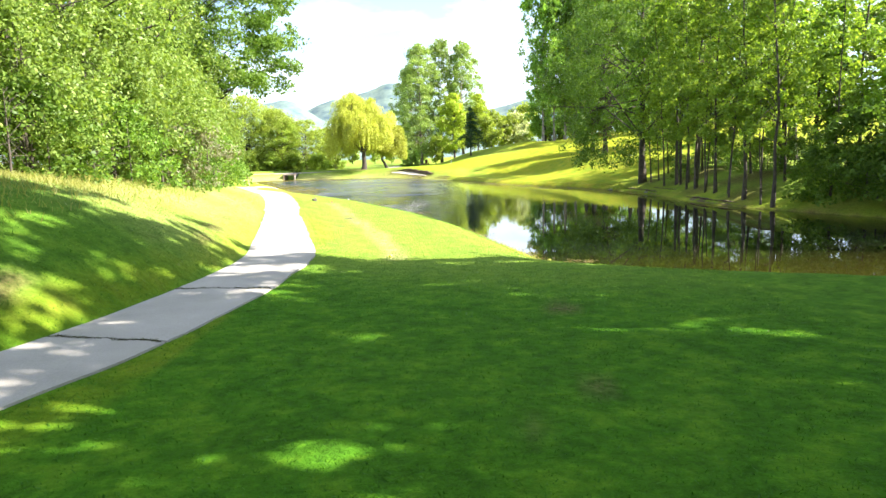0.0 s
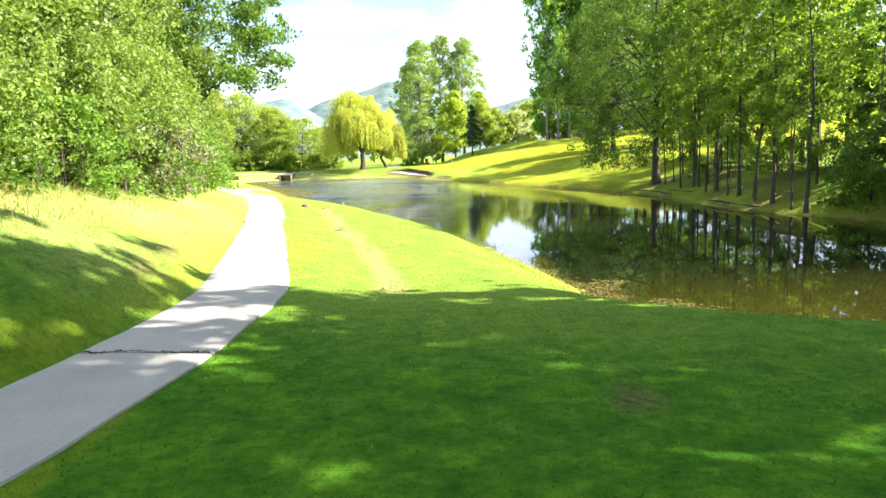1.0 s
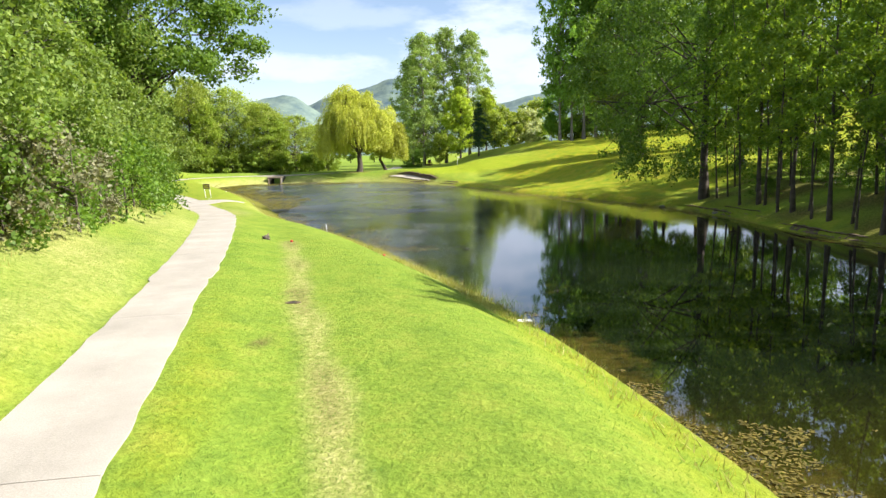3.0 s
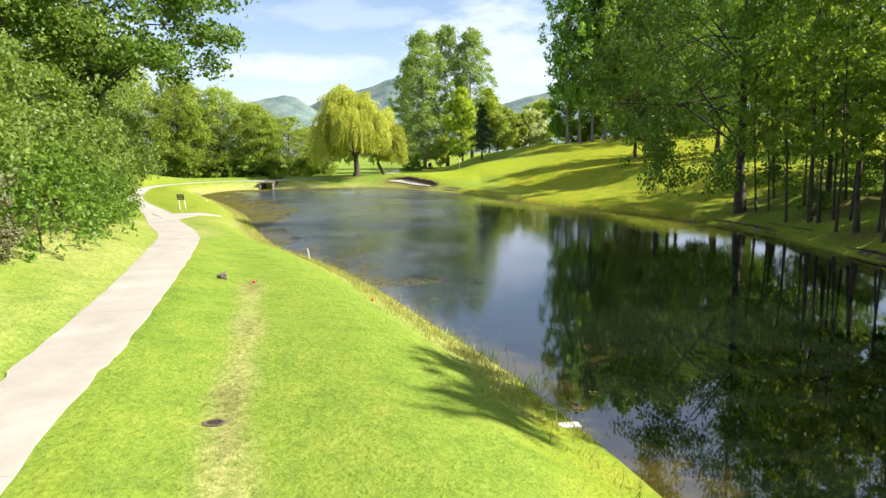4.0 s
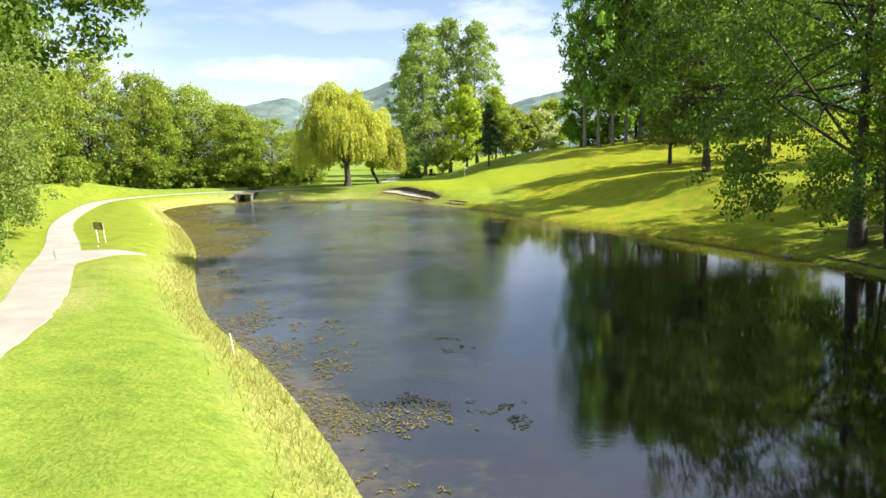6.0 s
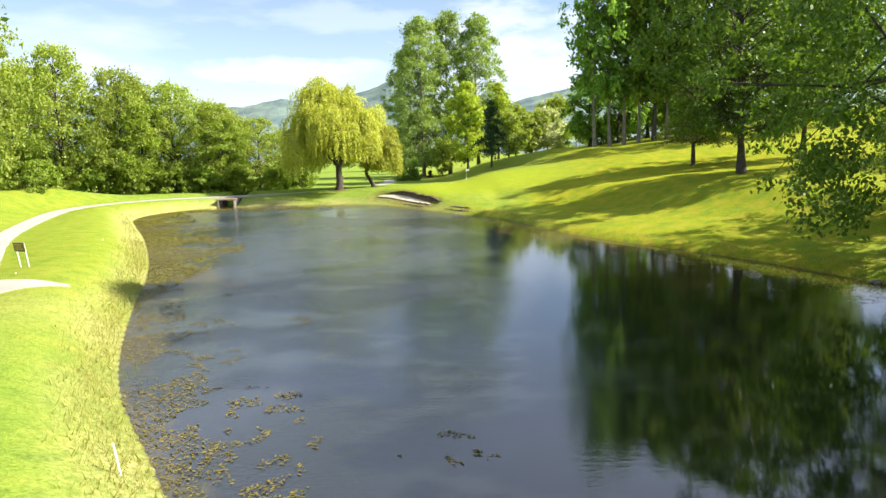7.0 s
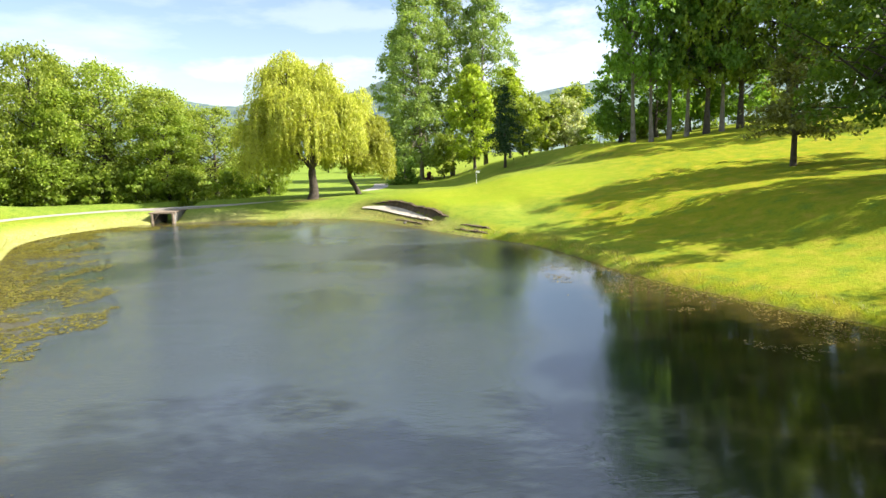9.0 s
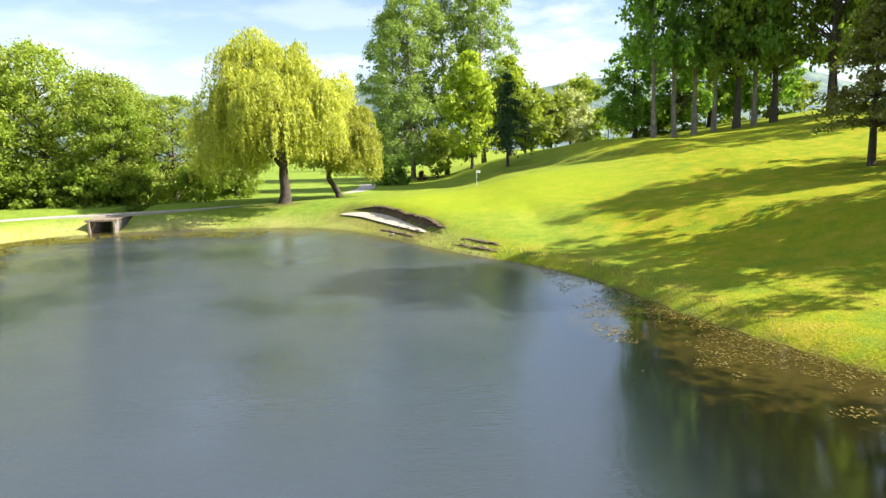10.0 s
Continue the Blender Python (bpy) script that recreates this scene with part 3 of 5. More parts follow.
def build_water():
    """One level sheet, which knows where the bed is shallow and where weed grows under it."""
    xs, ys = np.arange(-38, 32.1, 0.7), np.arange(14, 132.1, 0.7)
    X, Y = np.meshgrid(xs, ys)
    nx, ny = len(xs), len(ys)
    i = (np.arange(ny - 1)[:, None] * nx + np.arange(nx - 1)[None, :]).ravel()
    me = mesh_of("water", np.stack([X, Y, 0 * X], -1).reshape(-1, 3), np.stack([i, i + 1, i + nx + 1, i + nx], 1), WATER)
    d = -from_shore(X, Y)
    wide = 1.8 + 4.6 * step(62, 80, Y) * (X < -10) + 3.6 * step(66, 84, Y) * (X > 2) * (1 - step(100, 112, Y))
    bed = np.clip(1.1 - d / wide + 0.25 * wave(X, Y, 1.7), 0, 1) ** 1.3
    for px, py, sx, sy in ((0.4, 47.5, 1.3, 3.2), (-4.6, 61, 1.6, 3.5), (3.5, 39, 0.7, 1.5)):
        bed = np.maximum(bed, 0.35 * np.exp(-(((X - px) / sx) ** 2 + ((Y - py) / sy) ** 2) ** 1.5))
    # open water where the painted sky reflection tints the murk
    sky_murk = step(50, 72, Y) * (1 - step(-1, 6, X))
    lee = (1 - 0.93 * step(-2.5, 3.5, X) * (1 - step(100, 112, Y))) * (1 - 0.2 * step(104, 120, Y))
    for key, val in (("olive", 0.75 * (1 - step(19, 30, Y))), ("bed", bed), ("sky_murk", sky_murk), ("lee", lee), ("peat", np.maximum(step(1, 7, X) * step(64, 76, Y) * (1 - step(100, 110, Y)), 0.9 * (1 - step(22, 30, Y))))):
        me.attributes.new(key, "FLOAT", "POINT").data.foreach_set("value", np.clip(val, 0, 1).astype(np.float32).ravel())
    return tagged(new("water", me), "dark green pond water with light ripples", "water", kind="structure")


build_water()


def ribbon(line, half, lift, thick, mat, name):
    """A slab along a line of x, y, z with the given half widths."""
    p = np.array(line)
    way = np.gradient(p[:, :2], axis=0)
    way /= np.linalg.norm(way, axis=1)[:, None] + 1e-9
    nrm = np.stack([-way[:, 1], way[:, 0]], 1)
    v, f = [], []
    for i in range(len(p)):
        hl, hr = half[i]
        for off, dz in ((hl, -thick), (hl - 0.03, lift), (0, lift + 0.015), (-hr + 0.03, lift), (-hr, -thick)):
            q = p[i, :2] + nrm[i] * off
            v.append((q[0], q[1], p[i, 2] + dz))
    for i in range(len(p) - 1):
        for k in range(4):
            f.append((i * 5 + k, i * 5 + k + 1, i * 5 + k + 6, i * 5 + k + 5))
    f += [(0, 1, 2, 3, 4), tuple((len(p) - 1) * 5 + k for k in (4, 3, 2, 1, 0))]
    return mesh_of(name, v, f, mat)


JOINTS = []


def build_path():
    root = tagged(new("pavement"), "pale concrete buggy path with cracked joints", "path", kind="structure")
    rnd = random.Random(4)
    dense = spline(PATH_LINE, 24)
    run = np.concatenate([[0], np.cumsum(np.linalg.norm(np.diff(dense[:, :2], axis=0), axis=1))])
    s, total = 0.0, run[-1]
    cuts = [0.0, 4.1, 8.2, 12.3, 16.2, 19.9]
    while cuts[-1] < total - 6:
        cuts.append(cuts[-1] + rnd.uniform(7, 12))
    cuts[-1] = total
    for c in cuts[1:-1]:
        if c < 21:
            p, q = (np.array([np.interp(c + o, run, dense[:, k]) for k in range(2)]) for o in (0, 0.2))
            way = (q - p) / np.linalg.norm(q - p)
            JOINTS.append((p[0], p[1], way[0], way[1]))
    for a, b in zip(cuts, cuts[1:]):
        gap = 0.016 if a < 24 else 0.005
        at = np.linspace(a + gap, b - gap, max(4, int((b - a) / 0.3)))
        line = np.stack([np.interp(at, run, dense[:, k]) for k in range(3)], 1)
        half = []
        for q in at:
            w = 0.88 + 0.12 * math.sin(q * 0.11) + (0.10 if 40 < q < 62 else 0)
            half.append((w + 0.05 * noise.noise((q * 1.1, 3.1, 0)), w + 0.07 * noise.noise((q * 0.9, 9.7, 0))))
        part("slab", ribbon(line, half, 0.03, 0.15, CONCRETE, "slab"), root)
    spur = spline([(-19.9, 67.8, 1.24), (-18.7, 68.5, 1.25), (-17.5, 69.1, 1.26), (-16.3, 69.7, 1.28)], 5)
    spur[:, 2] = height(spur[:, 0], spur[:, 1]) + 0.02
    k = np.linspace(0, 1, len(spur))
    part("slab", ribbon(spur, [(3.3 * (1 - q) ** 1.3 + 0.08, 3.3 * (1 - q) ** 1.3 + 0.08) for q in k], 0.028, 0.15, CONCRETE, "slab"), root)


build_path()


# ---- trees ----
def leaf_quads(rng, at, out, size, long=1.6, droop=0.0):
    """Diamond leaves at the given places, turned loosely outwards."""
    n = len(at)
    nrm = out * 0.7 + rng.normal(size=(n, 3)) * 0.75 + np.array([0, 0, 0.35])
    nrm /= np.linalg.norm(nrm, axis=1)[:, None] + 1e-9
    a = np.cross(nrm, rng.normal(size=(n, 3)))
    a[:, 2] -= droop
    a /= np.linalg.norm(a, axis=1)[:, None] + 1e-9
    b = np.cross(nrm, a)
    s = (size * rng.uniform(0.6, 1.35, n))[:, None]
    a, b = a * s * long * 0.5, b * s * 0.5
    return np.stack([at - a, at + b - a * 0.1, at + a, at - b - a * 0.1], 1)


def clump_leaves(rng, centres, radii, count, size, squash=0.75, long=1.6, droop=0.0):
    share = radii ** 2 / (radii ** 2).sum()
    which = rng.choice(len(centres), count, p=share)
    u = rng.normal(size=(count, 3))
    u /= np.linalg.norm(u, axis=1)[:, None]
    rad = radii[which] * (0.2 + 0.85 * rng.uniform(size=count) ** 0.7) * np.where(rng.uniform(size=count) < 0.16, 1.55, 1.0)
    off = u * rad[:, None]
    off[:, 2] *= squash
    return leaf_quads(rng, centres[which] + off, u, size, long, droop)


def shape_round(u):
    return np.sqrt(np.clip(1 - (2 * u - 0.9) ** 2 / 1.25, 0.02, 1))


def shape_tall(u):
    return np.clip(0.55 + 0.55 * np.sin(np.pi * np.clip(u * 0.92 + 0.08, 0, 1)) - 0.35 * u ** 3, 0.1, 1)


def shape_bush(u):
    return np.sqrt(np.clip(1 - (u * 0.98) ** 2, 0.02, 1))


def crown_clumps(rng, base, top, radius, n, shape, clump):
    u = rng.uniform(0, 1, n)
    ang = rng.uniform(0, 2 * np.pi, n)
    lobes = 1 + 0.22 * np.sin(ang * 3 + rng.uniform(0, 6)) + 0.15 * np.sin(ang * 5 + u * 9 + rng.uniform(0, 6))
    r = shape(u) * radius * lobes * np.sqrt(rng.uniform(0.18, 1.0, n)) - clump * 0.3
    r = np.clip(r, 0, None)
    c = np.stack([r * np.cos(ang), r * np.sin(ang), base + u * (top - base)], 1)
    return c, clump * (0.45 + 1.0 * rng.uniform(size=n) ** 1.6)


def build_tree(name, label, category, seed, h, radius, crown_base, leaves, leaf, size, n_clumps=70, clump=1.0, shape=shape_round, trunk=0.25, stems=1,
               lean=0.0, bark=BARK, droop=0.0, long=1.6, limb_share=0.45, group="", squash=0.75, shift=(0, 0), branches=False):
    rng = np.random.default_rng(seed)
    root = thing(name, label, category, group)
    c, r = crown_clumps(rng, crown_base, h, radius, n_clumps, shape, clump)
    c[:, 0] += shift[0]
    c[:, 1] += shift[1]
    for s in range(stems):
        bx, by = (0.0, 0.0) if stems == 1 else (rng.normal() * 0.5, rng.normal() * 0.5)
        k = np.linspace(0, 1, 9)
        lx, ly = rng.normal() * lean, rng.normal() * lean
        wob = np.cumsum(rng.normal(size=(9, 2)) * 0.035 * h / 9, axis=0)
        line = np.stack([bx + lx * k ** 1.5 + wob[:, 0], by + ly * k ** 1.5 + wob[:, 1], -0.25 + k * (h * 0.9 + 0.25)], 1)
        rad = trunk * (1 - 0.88 * k) * (1 if s == 0 else 0.75)
        rad[0] *= 1.55
        if s == 0:
            main, limbs = line, [(line, rad)]
        else:
            part("trunk", tubes_mesh("trunk", [(line, rad)], bark, 8), root)
    for i in rng.permutation(n_clumps)[: int(n_clumps * limb_share)]:
        end = c[i]
        z0 = max(crown_base * 0.75, 0.2 * h * rng.uniform(0.7, 2.2), end[2] - np.hypot(end[0], end[1]) * rng.uniform(0.2, 0.8) - 0.3)
        z0 = min(z0, h * 0.85)
        start = np.array([np.interp(z0, main[:, 2], main[:, 0]), np.interp(z0, main[:, 2], main[:, 1]), z0])
        mid = (start + end) / 2 + rng.normal(size=3) * 0.08 * np.linalg.norm(end - start) + np.array([0, 0, 0.06 * np.linalg.norm(end - start)])
        rr = trunk * 0.30 * (1 - z0 / h * 0.7)
        limbs.append(([start, (start + mid) / 2, mid, (mid + end) / 2, end], [rr, rr * 0.8, rr * 0.6, rr * 0.4, rr * 0.15]))
    if branches:
        for line, rad in limbs[1:]:
            part("branch", tubes_mesh("branch", [(line, rad)], bark, 6), root)
        limbs = limbs[:1]
    part("trunk", tubes_mesh("trunk", limbs, bark, 6), root)
    part("crown", quads_of("crown", clump_leaves(rng, c, r, leaves, size, squash, long, droop), leaf), root)
    return root


def plant(root, spots, sink=0.1):
    """The first spot takes the tree itself, the rest copies: x, y, scale, turn."""
    for k, (x, y, s, turn) in enumerate(spots[::-1]):
        sc = s if isinstance(s, tuple) else (s, s)
        m = pose(x, y, H(x, y) - sink, 0, 0, turn) @ Matrix.Diagonal((sc[0], sc[0], sc[1], 1))
        if k == len(spots) - 1:
            root.matrix_basis = m
        else:
            copy_thing(root, m)


def build_willow(label, seed, h, radius, trunk, lobes, heads=66, strands=42, lean=0.25, size=0.105):
    """A weeping crown of layered drooping tufts over a forked trunk; lobes: x, y and half width in radii, top and foot in heights."""
    rng = np.random.default_rng(seed)
    root = thing("willow_tree", label, "tree")
    k = np.linspace(0, 1, 8)
    fork = h * 0.22
    line = np.stack([lean * k, 0.1 * k, -0.25 + k * (fork + 0.25)], 1)
    line[:, 0] += 0.12 * np.sin(k * 5)
    rad = trunk * (1.05 - 0.25 * k + 0.45 * np.exp(-k * 5))
    limbs, at, out = [(line, rad)], [], []
    for li, (lx, ly, lw, top, foot) in enumerate(lobes):
        mid = np.array([lx * radius, ly * radius, h * (foot + (top - foot) * 0.6)])
        bend = line[-1] * 0.55 + mid * 0.45 + np.array([0, 0, 0.04 * h]) + rng.normal(size=3) * 0.25
        q = np.linspace(0, 1, 7)[:, None]
        limbs.append(((1 - q) ** 2 * line[-1] + 2 * q * (1 - q) * bend + q * q * mid, trunk * (0.7 - 0.08 * li) * (1 - 0.75 * q[:, 0])))
        for i in range(int(heads * lw)):
            ang, up = rng.uniform(0, 2 * np.pi), rng.uniform(0, 1) ** 0.75
            rr = radius * lw * math.sqrt(max(1 - up ** 2.2, 0.04)) * rng.uniform(0.5, 1.05) * (1 + 0.18 * math.sin(ang * 3 + li))
            end = np.array([lx * radius + rr * math.cos(ang), ly * radius + rr * math.sin(ang), h * (foot + 0.1 + (top - foot - 0.1) * up)])
            if i % 3 == 0:
                half = mid * 0.5 + end * 0.5 + np.array([0, 0, 0.03 * h]) + rng.normal(size=3) * 0.2
                limbs.append(((1 - q) ** 2 * mid + 2 * q * (1 - q) * half + q * q * end, trunk * 0.16 * (1.02 - q[:, 0])))
            tuft = radius * rng.uniform(0.09, 0.17)
            hang = h * rng.uniform(0.07, 0.16) * (1.0 + 0.9 * (1 - up))
            away = np.array([math.cos(ang), math.sin(ang)])
            for _ in range(int(strands * rng.uniform(0.6, 1.3))):
                o = rng.normal(size=2) * tuft * 0.53
                rad_o = min(np.hypot(*o) / tuft, 1.5)
                p = end + np.array([o[0], o[1], 0.5 * tuft * (1 - rad_o ** 2 * 0.5) + rng.normal() * 0.12])
                low = max(p[2] - hang * rng.uniform(0.45, 1.25), h * foot - rng.uniform(0, 0.05) * h)
                n = int((p[2] - low) / 0.105)
                if n < 3:
                    continue
                zz = np.linspace(p[2], low, n)
                fall = p[2] - zz
                side = (o / (np.hypot(*o) + 1e-6)) * 0.6 + away * 0.7
                bulge = tuft * 0.55 * (1 - np.exp(-fall / 0.6))
                t = np.stack([p[0] + side[0] * bulge, p[1] + side[1] * bulge, zz], 1)
                t += rng.normal(size=t.shape) * 0.07 + np.outer(fall, np.append(rng.normal(size=2) * 0.05, 0))
                at.append(t)
                out.append(np.repeat(np.array([[side[0], side[1], 0.6]]), n, 0))
    part("trunk", tubes_mesh("trunk", limbs, BARK, 7), root)
    at, out = np.concatenate(at), np.concatenate(out)
    part("crown", quads_of("crown", leaf_quads(rng, at, out, size, 3.0, 1.3), LEAF_WILLOW), root)
    return root


def build_conifer(name, label, seed, h, radius, base, trunk, leaf, tiers=13, per=11, flat=0.2):
    rng = np.random.default_rng(seed)
    root = thing(name, label, "tree")
    k = np.linspace(0, 1, 7)
    limbs, at, out = [(np.stack([0.1 * k, 0 * k, -0.2 + k * (h + 0.2)], 1), trunk * (1.05 - k))], [], []
    for i in range(tiers):
        u = i / (tiers - 1)
        for j in range(per):
            ang = rng.uniform(0, 2 * np.pi)
            z = base + u * (h - base) + rng.normal() * 0.15
            L = radius * (1.03 - u) ** 0.8 * rng.uniform(0.6, 1.1)
            q = np.linspace(0, 1, 5)
            pts = np.stack([np.cos(ang) * L * q, np.sin(ang) * L * q, z + 0.12 * L * np.sin(q * 3) - flat * L * q * q], 1)
            limbs.append((pts, trunk * 0.25 * (1.05 - q)))
            n = int(150 * L / radius) + 24
            t = rng.uniform(0.15, 1, n)
            p = np.stack([np.interp(t, q, pts[:, c]) for c in range(3)], 1)
            p += rng.normal(size=p.shape) * np.array([0.17, 0.17, 0.10]) * radius * 0.42
            at.append(p)
            out.append(np.repeat(np.array([[0, 0, 1.0]]), n, 0))
    part("trunk", tubes_mesh("trunk", limbs, BARK, 5), root)
    part("crown", quads_of("crown", leaf_quads(rng, np.concatenate(at), np.concatenate(out), 0.16, 2.2, 0.4), leaf), root)
    return root


# the willow on the far bank, and its small neighbour
willow = build_willow("pale yellow-green weeping willow beside the pond", 11, 13.9, 6.6, 0.46,
                      ((-0.28, 0.0, 0.50, 1.0, 0.42), (0.34, 0.1, 0.46, 0.93, 0.40), (-0.62, -0.1, 0.36, 0.68, 0.17), (0.05, -0.45, 0.42, 0.74, 0.30), (0.52, -0.2, 0.34, 0.70, 0.30), (-0.25, 0.5, 0.45, 0.78, 0.25), (0.04, 0.0, 0.40, 0.93, 0.46), (0.35, 0.5, 0.40, 0.72, 0.28)))
plant(willow, [(-14.4, 131.0, 1.0, 0)])
little = build_willow("smaller weeping willow with a leaning trunk", 12, 9.4, 4.2, 0.28,
                      ((0.05, 0.0, 0.55, 1.0, 0.40), (0.62, -0.1, 0.42, 0.84, 0.22), (0.3, -0.4, 0.42, 0.72, 0.26), (-0.3, 0.1, 0.40, 0.74, 0.34), (0.3, 0.5, 0.45, 0.75, 0.25)), 50, 42, -0.9)
plant(little, [(-10.4, 136.5, 1.0, 0)])

# tall poplars beyond the green
poplar = build_tree("poplar_tree", "tall grey-green poplar beyond the green", "tree", 21, 29, 6.0, 2.5, 28000, LEAF_POPLAR, 0.22, 420, 0.95, shape_tall, 0.34, bark=PALE_BARK, group="tall poplars", limb_share=0.25)
plant(poplar, [(-4.6, 172, 1.0, 0), (0.6, 178, (0.95, 1.06), 70), (6.0, 175, (0.85, 0.96), 130), (-7.4, 180, (0.8, 0.86), 200)])
maple = build_tree("lime_tree", "bright yellow-green broadleaf tree on the slope", "tree", 22, 14.5, 4.0, 2.0, 12000, LEAF_BRIGHT, 0.27, 130, 0.95, lambda u: shape_round(u) * (1.15 - 0.5 * u), 0.22)
plant(maple, [(3.4, 163, 1.0, 0), (9.5, 172, (0.9, 0.95), 100)])
cedar = build_conifer("cedar_tree", "small dark cedar with level branches", 23, 10.0, 3.9, 2.4, 0.20, LEAF_DARK, 9, 6, 0.3)
plant(cedar, [(6.6, 150, 1.0, 0)])
backrow = build_tree("young_tree", "young broadleaf tree in a row on the slope", "tree", 24, 10, 3.2, 1.2, 3200, LEAF_FAR, 0.36, 80, 0.9, shape_round, 0.14, group="young trees beyond the green")
plant(backrow, [(13, 176, 1.0, 0), (17, 182, 0.9, 50), (-1, 168, 0.7, 90), (11, 168, 0.85, 160), (-10, 200, 0.75, 220), (22.5, 190, (1.25, 1.15), 20), (-16, 230, 0.9, 300), (-22, 236, 1.0, 60), (-30, 240, 1.0, 110), (-6, 226, 0.9, 200)])
pale = build_tree("pale_shrub", "round pale-leaved shrub tree", "tree", 25, 7.0, 3.8, 0.3, 9000, LEAF_WHITE, 0.24, 80, 0.9, shape_bush, 0.16)
plant(pale, [(20.4, 184, 1.25, 0)])
plum = build_tree("purple_plum", "small dark purple-leaved plum bush", "bush", 26, 3.2, 1.6, 0.2, 2500, LEAF_PURPLE, 0.18, 30, 0.6, shape_bush, 0.06)
plant(plum, [(-3.2, 166, 0.4, 0)])

# the row of tall trees on the rise
row = build_tree("tall_tree", "tall straight-trunked tree in a row on the rise", "tree", 31, 25, 4.6, 5.0, 11000, LEAF_ROW, 0.28, 300, 0.8, shape_tall, 0.24, bark=PALE_BARK, group="row of trees on the rise", limb_share=0.3)
plant(row, [(21.7, 146, (1.0, 1.5), 0), (24.2, 147, (0.95, 1.42), 60), (26.4, 147.5, (1.0, 1.5), 140), (28.6, 148, (0.95, 1.45), 200), (32.6, 147, (1.0, 1.5), 300)])
row2 = build_tree("plane_tree", "thick-trunked broadleaf tree with a light crown", "tree", 32, 20, 5.2, 3.4, 12000, LEAF_LIME, 0.26, 260, 0.8, shape_round, 0.32, group="row of trees on the rise")
plant(row2, [(30.6, 147, (1.0, 1.75), 0), (35.4, 148, (1.0, 1.8), 120), (43, 150, (1.1, 1.8), 220), (39.5, 145, (1.1, 1.75), 300), (48, 147, (1.1, 1.5), 20), (53, 143, (1.1, 1.5), 80), (49, 132, (1.0, 1.4), 160)])
dark_row = build_tree("dark_tree", "dark dense tree behind the row", "tree", 33, 13, 4.6, 2.0, 5500, LEAF_ROW, 0.34, 130, 0.95, shape_round, 0.3)
plant(dark_row, [(24.5, 163, 0.95, 0), (29, 161, 0.9, 200), (35, 165, 1.1, 90), (42, 163, 1.0, 280)])
pine = build_conifer("pine_tree", "small spreading pine on the open slope", 34, 10.0, 4.4, 2.6, 0.26, LEAF_PINE, 9, 8, 0.05)
plant(pine, [(25.3, 115.2, 1.0, 0)])
oak = build_tree("oak_tree", "broad oak on the slope casting a long shadow", "tree", 35, 20, 7.0, 3.4, 25000, LEAF_WOOD, 0.21, 360, 0.8, shape_round, 0.31)
plant(oak, [(23.5, 99, 1.0, 0), (35, 112, 0.95, 150), (40, 96, 1.0, 230)])

# the grove on the near right bank
grove = build_tree("alder_tree", "slender dark-barked alder on the pond bank", "tree", 41, 20, 3.0, 4.2, 7500, LEAF_GROVE, 0.14, 150, 0.5, shape_tall, 0.125, lean=0.5, group="alders on the bank", limb_share=0.3)
slim = build_tree("slender_tree", "thin straight tree with sparse leaves on the bank", "tree", 42, 18, 2.0, 4.0, 3600, LEAF_GROVE, 0.14, 85, 0.42, shape_tall, 0.07, lean=0.8, group="thin trees on the bank", limb_share=0.3)
over = build_tree("bank_tree", "big spreading tree leaning over the pond", "tree", 43, 23, 6.8, 1.6, 44000, LEAF_SHADE, 0.13, 520, 0.8, lambda u: shape_tall(u) * (1.25 - 0.5 * u), 0.32, lean=0.6, group="alders on the bank", limb_share=0.07, shift=(-2.0, 0))
plant(over, [(20.0, 69.5, (1.0, 1.22), 0), (27, 79, (0.9, 0.78), 70)])
plant(grove, [(20.9, 57.0, (1.0, 1.12), 0), (20.8, 52.8, 0.95, 60), (21.2, 48.5, 1.0, 130), (21.8, 45.3, 0.95, 190), (24.5, 66, (1.1, 1.3), 250), (26, 53, 1.05, 320), (27, 45, 1.0, 20), (20.8, 61.5, (1.05, 1.25), 45), (33, 50, (1.1, 0.7), 90), (31, 38, (1.1, 0.75), 10), (37, 33, (1.1, 0.8), 140), (33, 27, (1.0, 0.8), 60)])
plant(slim, [(20.5, 67.8, 1.0, 0), (21.0, 67, 0.9, 40), (20.9, 60.6, 1.2, 100), (21.4, 60, 1.0, 80), (20.6, 58.2, 1.05, 120), (21.3, 55.6, 0.9, 160), (21.2, 51, 1.05, 200), (20.9, 50.2, 0.8, 240), (22, 47.6, 1.0, 280), (23.5, 62.5, 1.0, 320), (23.8, 53.5, 1.0, 15), (24, 48.5, 1.1, 75), (28, 57, 1.1, 135), (23.2, 71, 1.0, 33), (24.5, 43.5, 1.0, 150), (20.7, 54.3, 0.95, 310), (20.3, 63.2, 1.05, 60), (21.8, 58.9, 0.9, 190), (22.3, 64.9, 1.0, 270), (21.5, 46.6, 0.85, 340)])
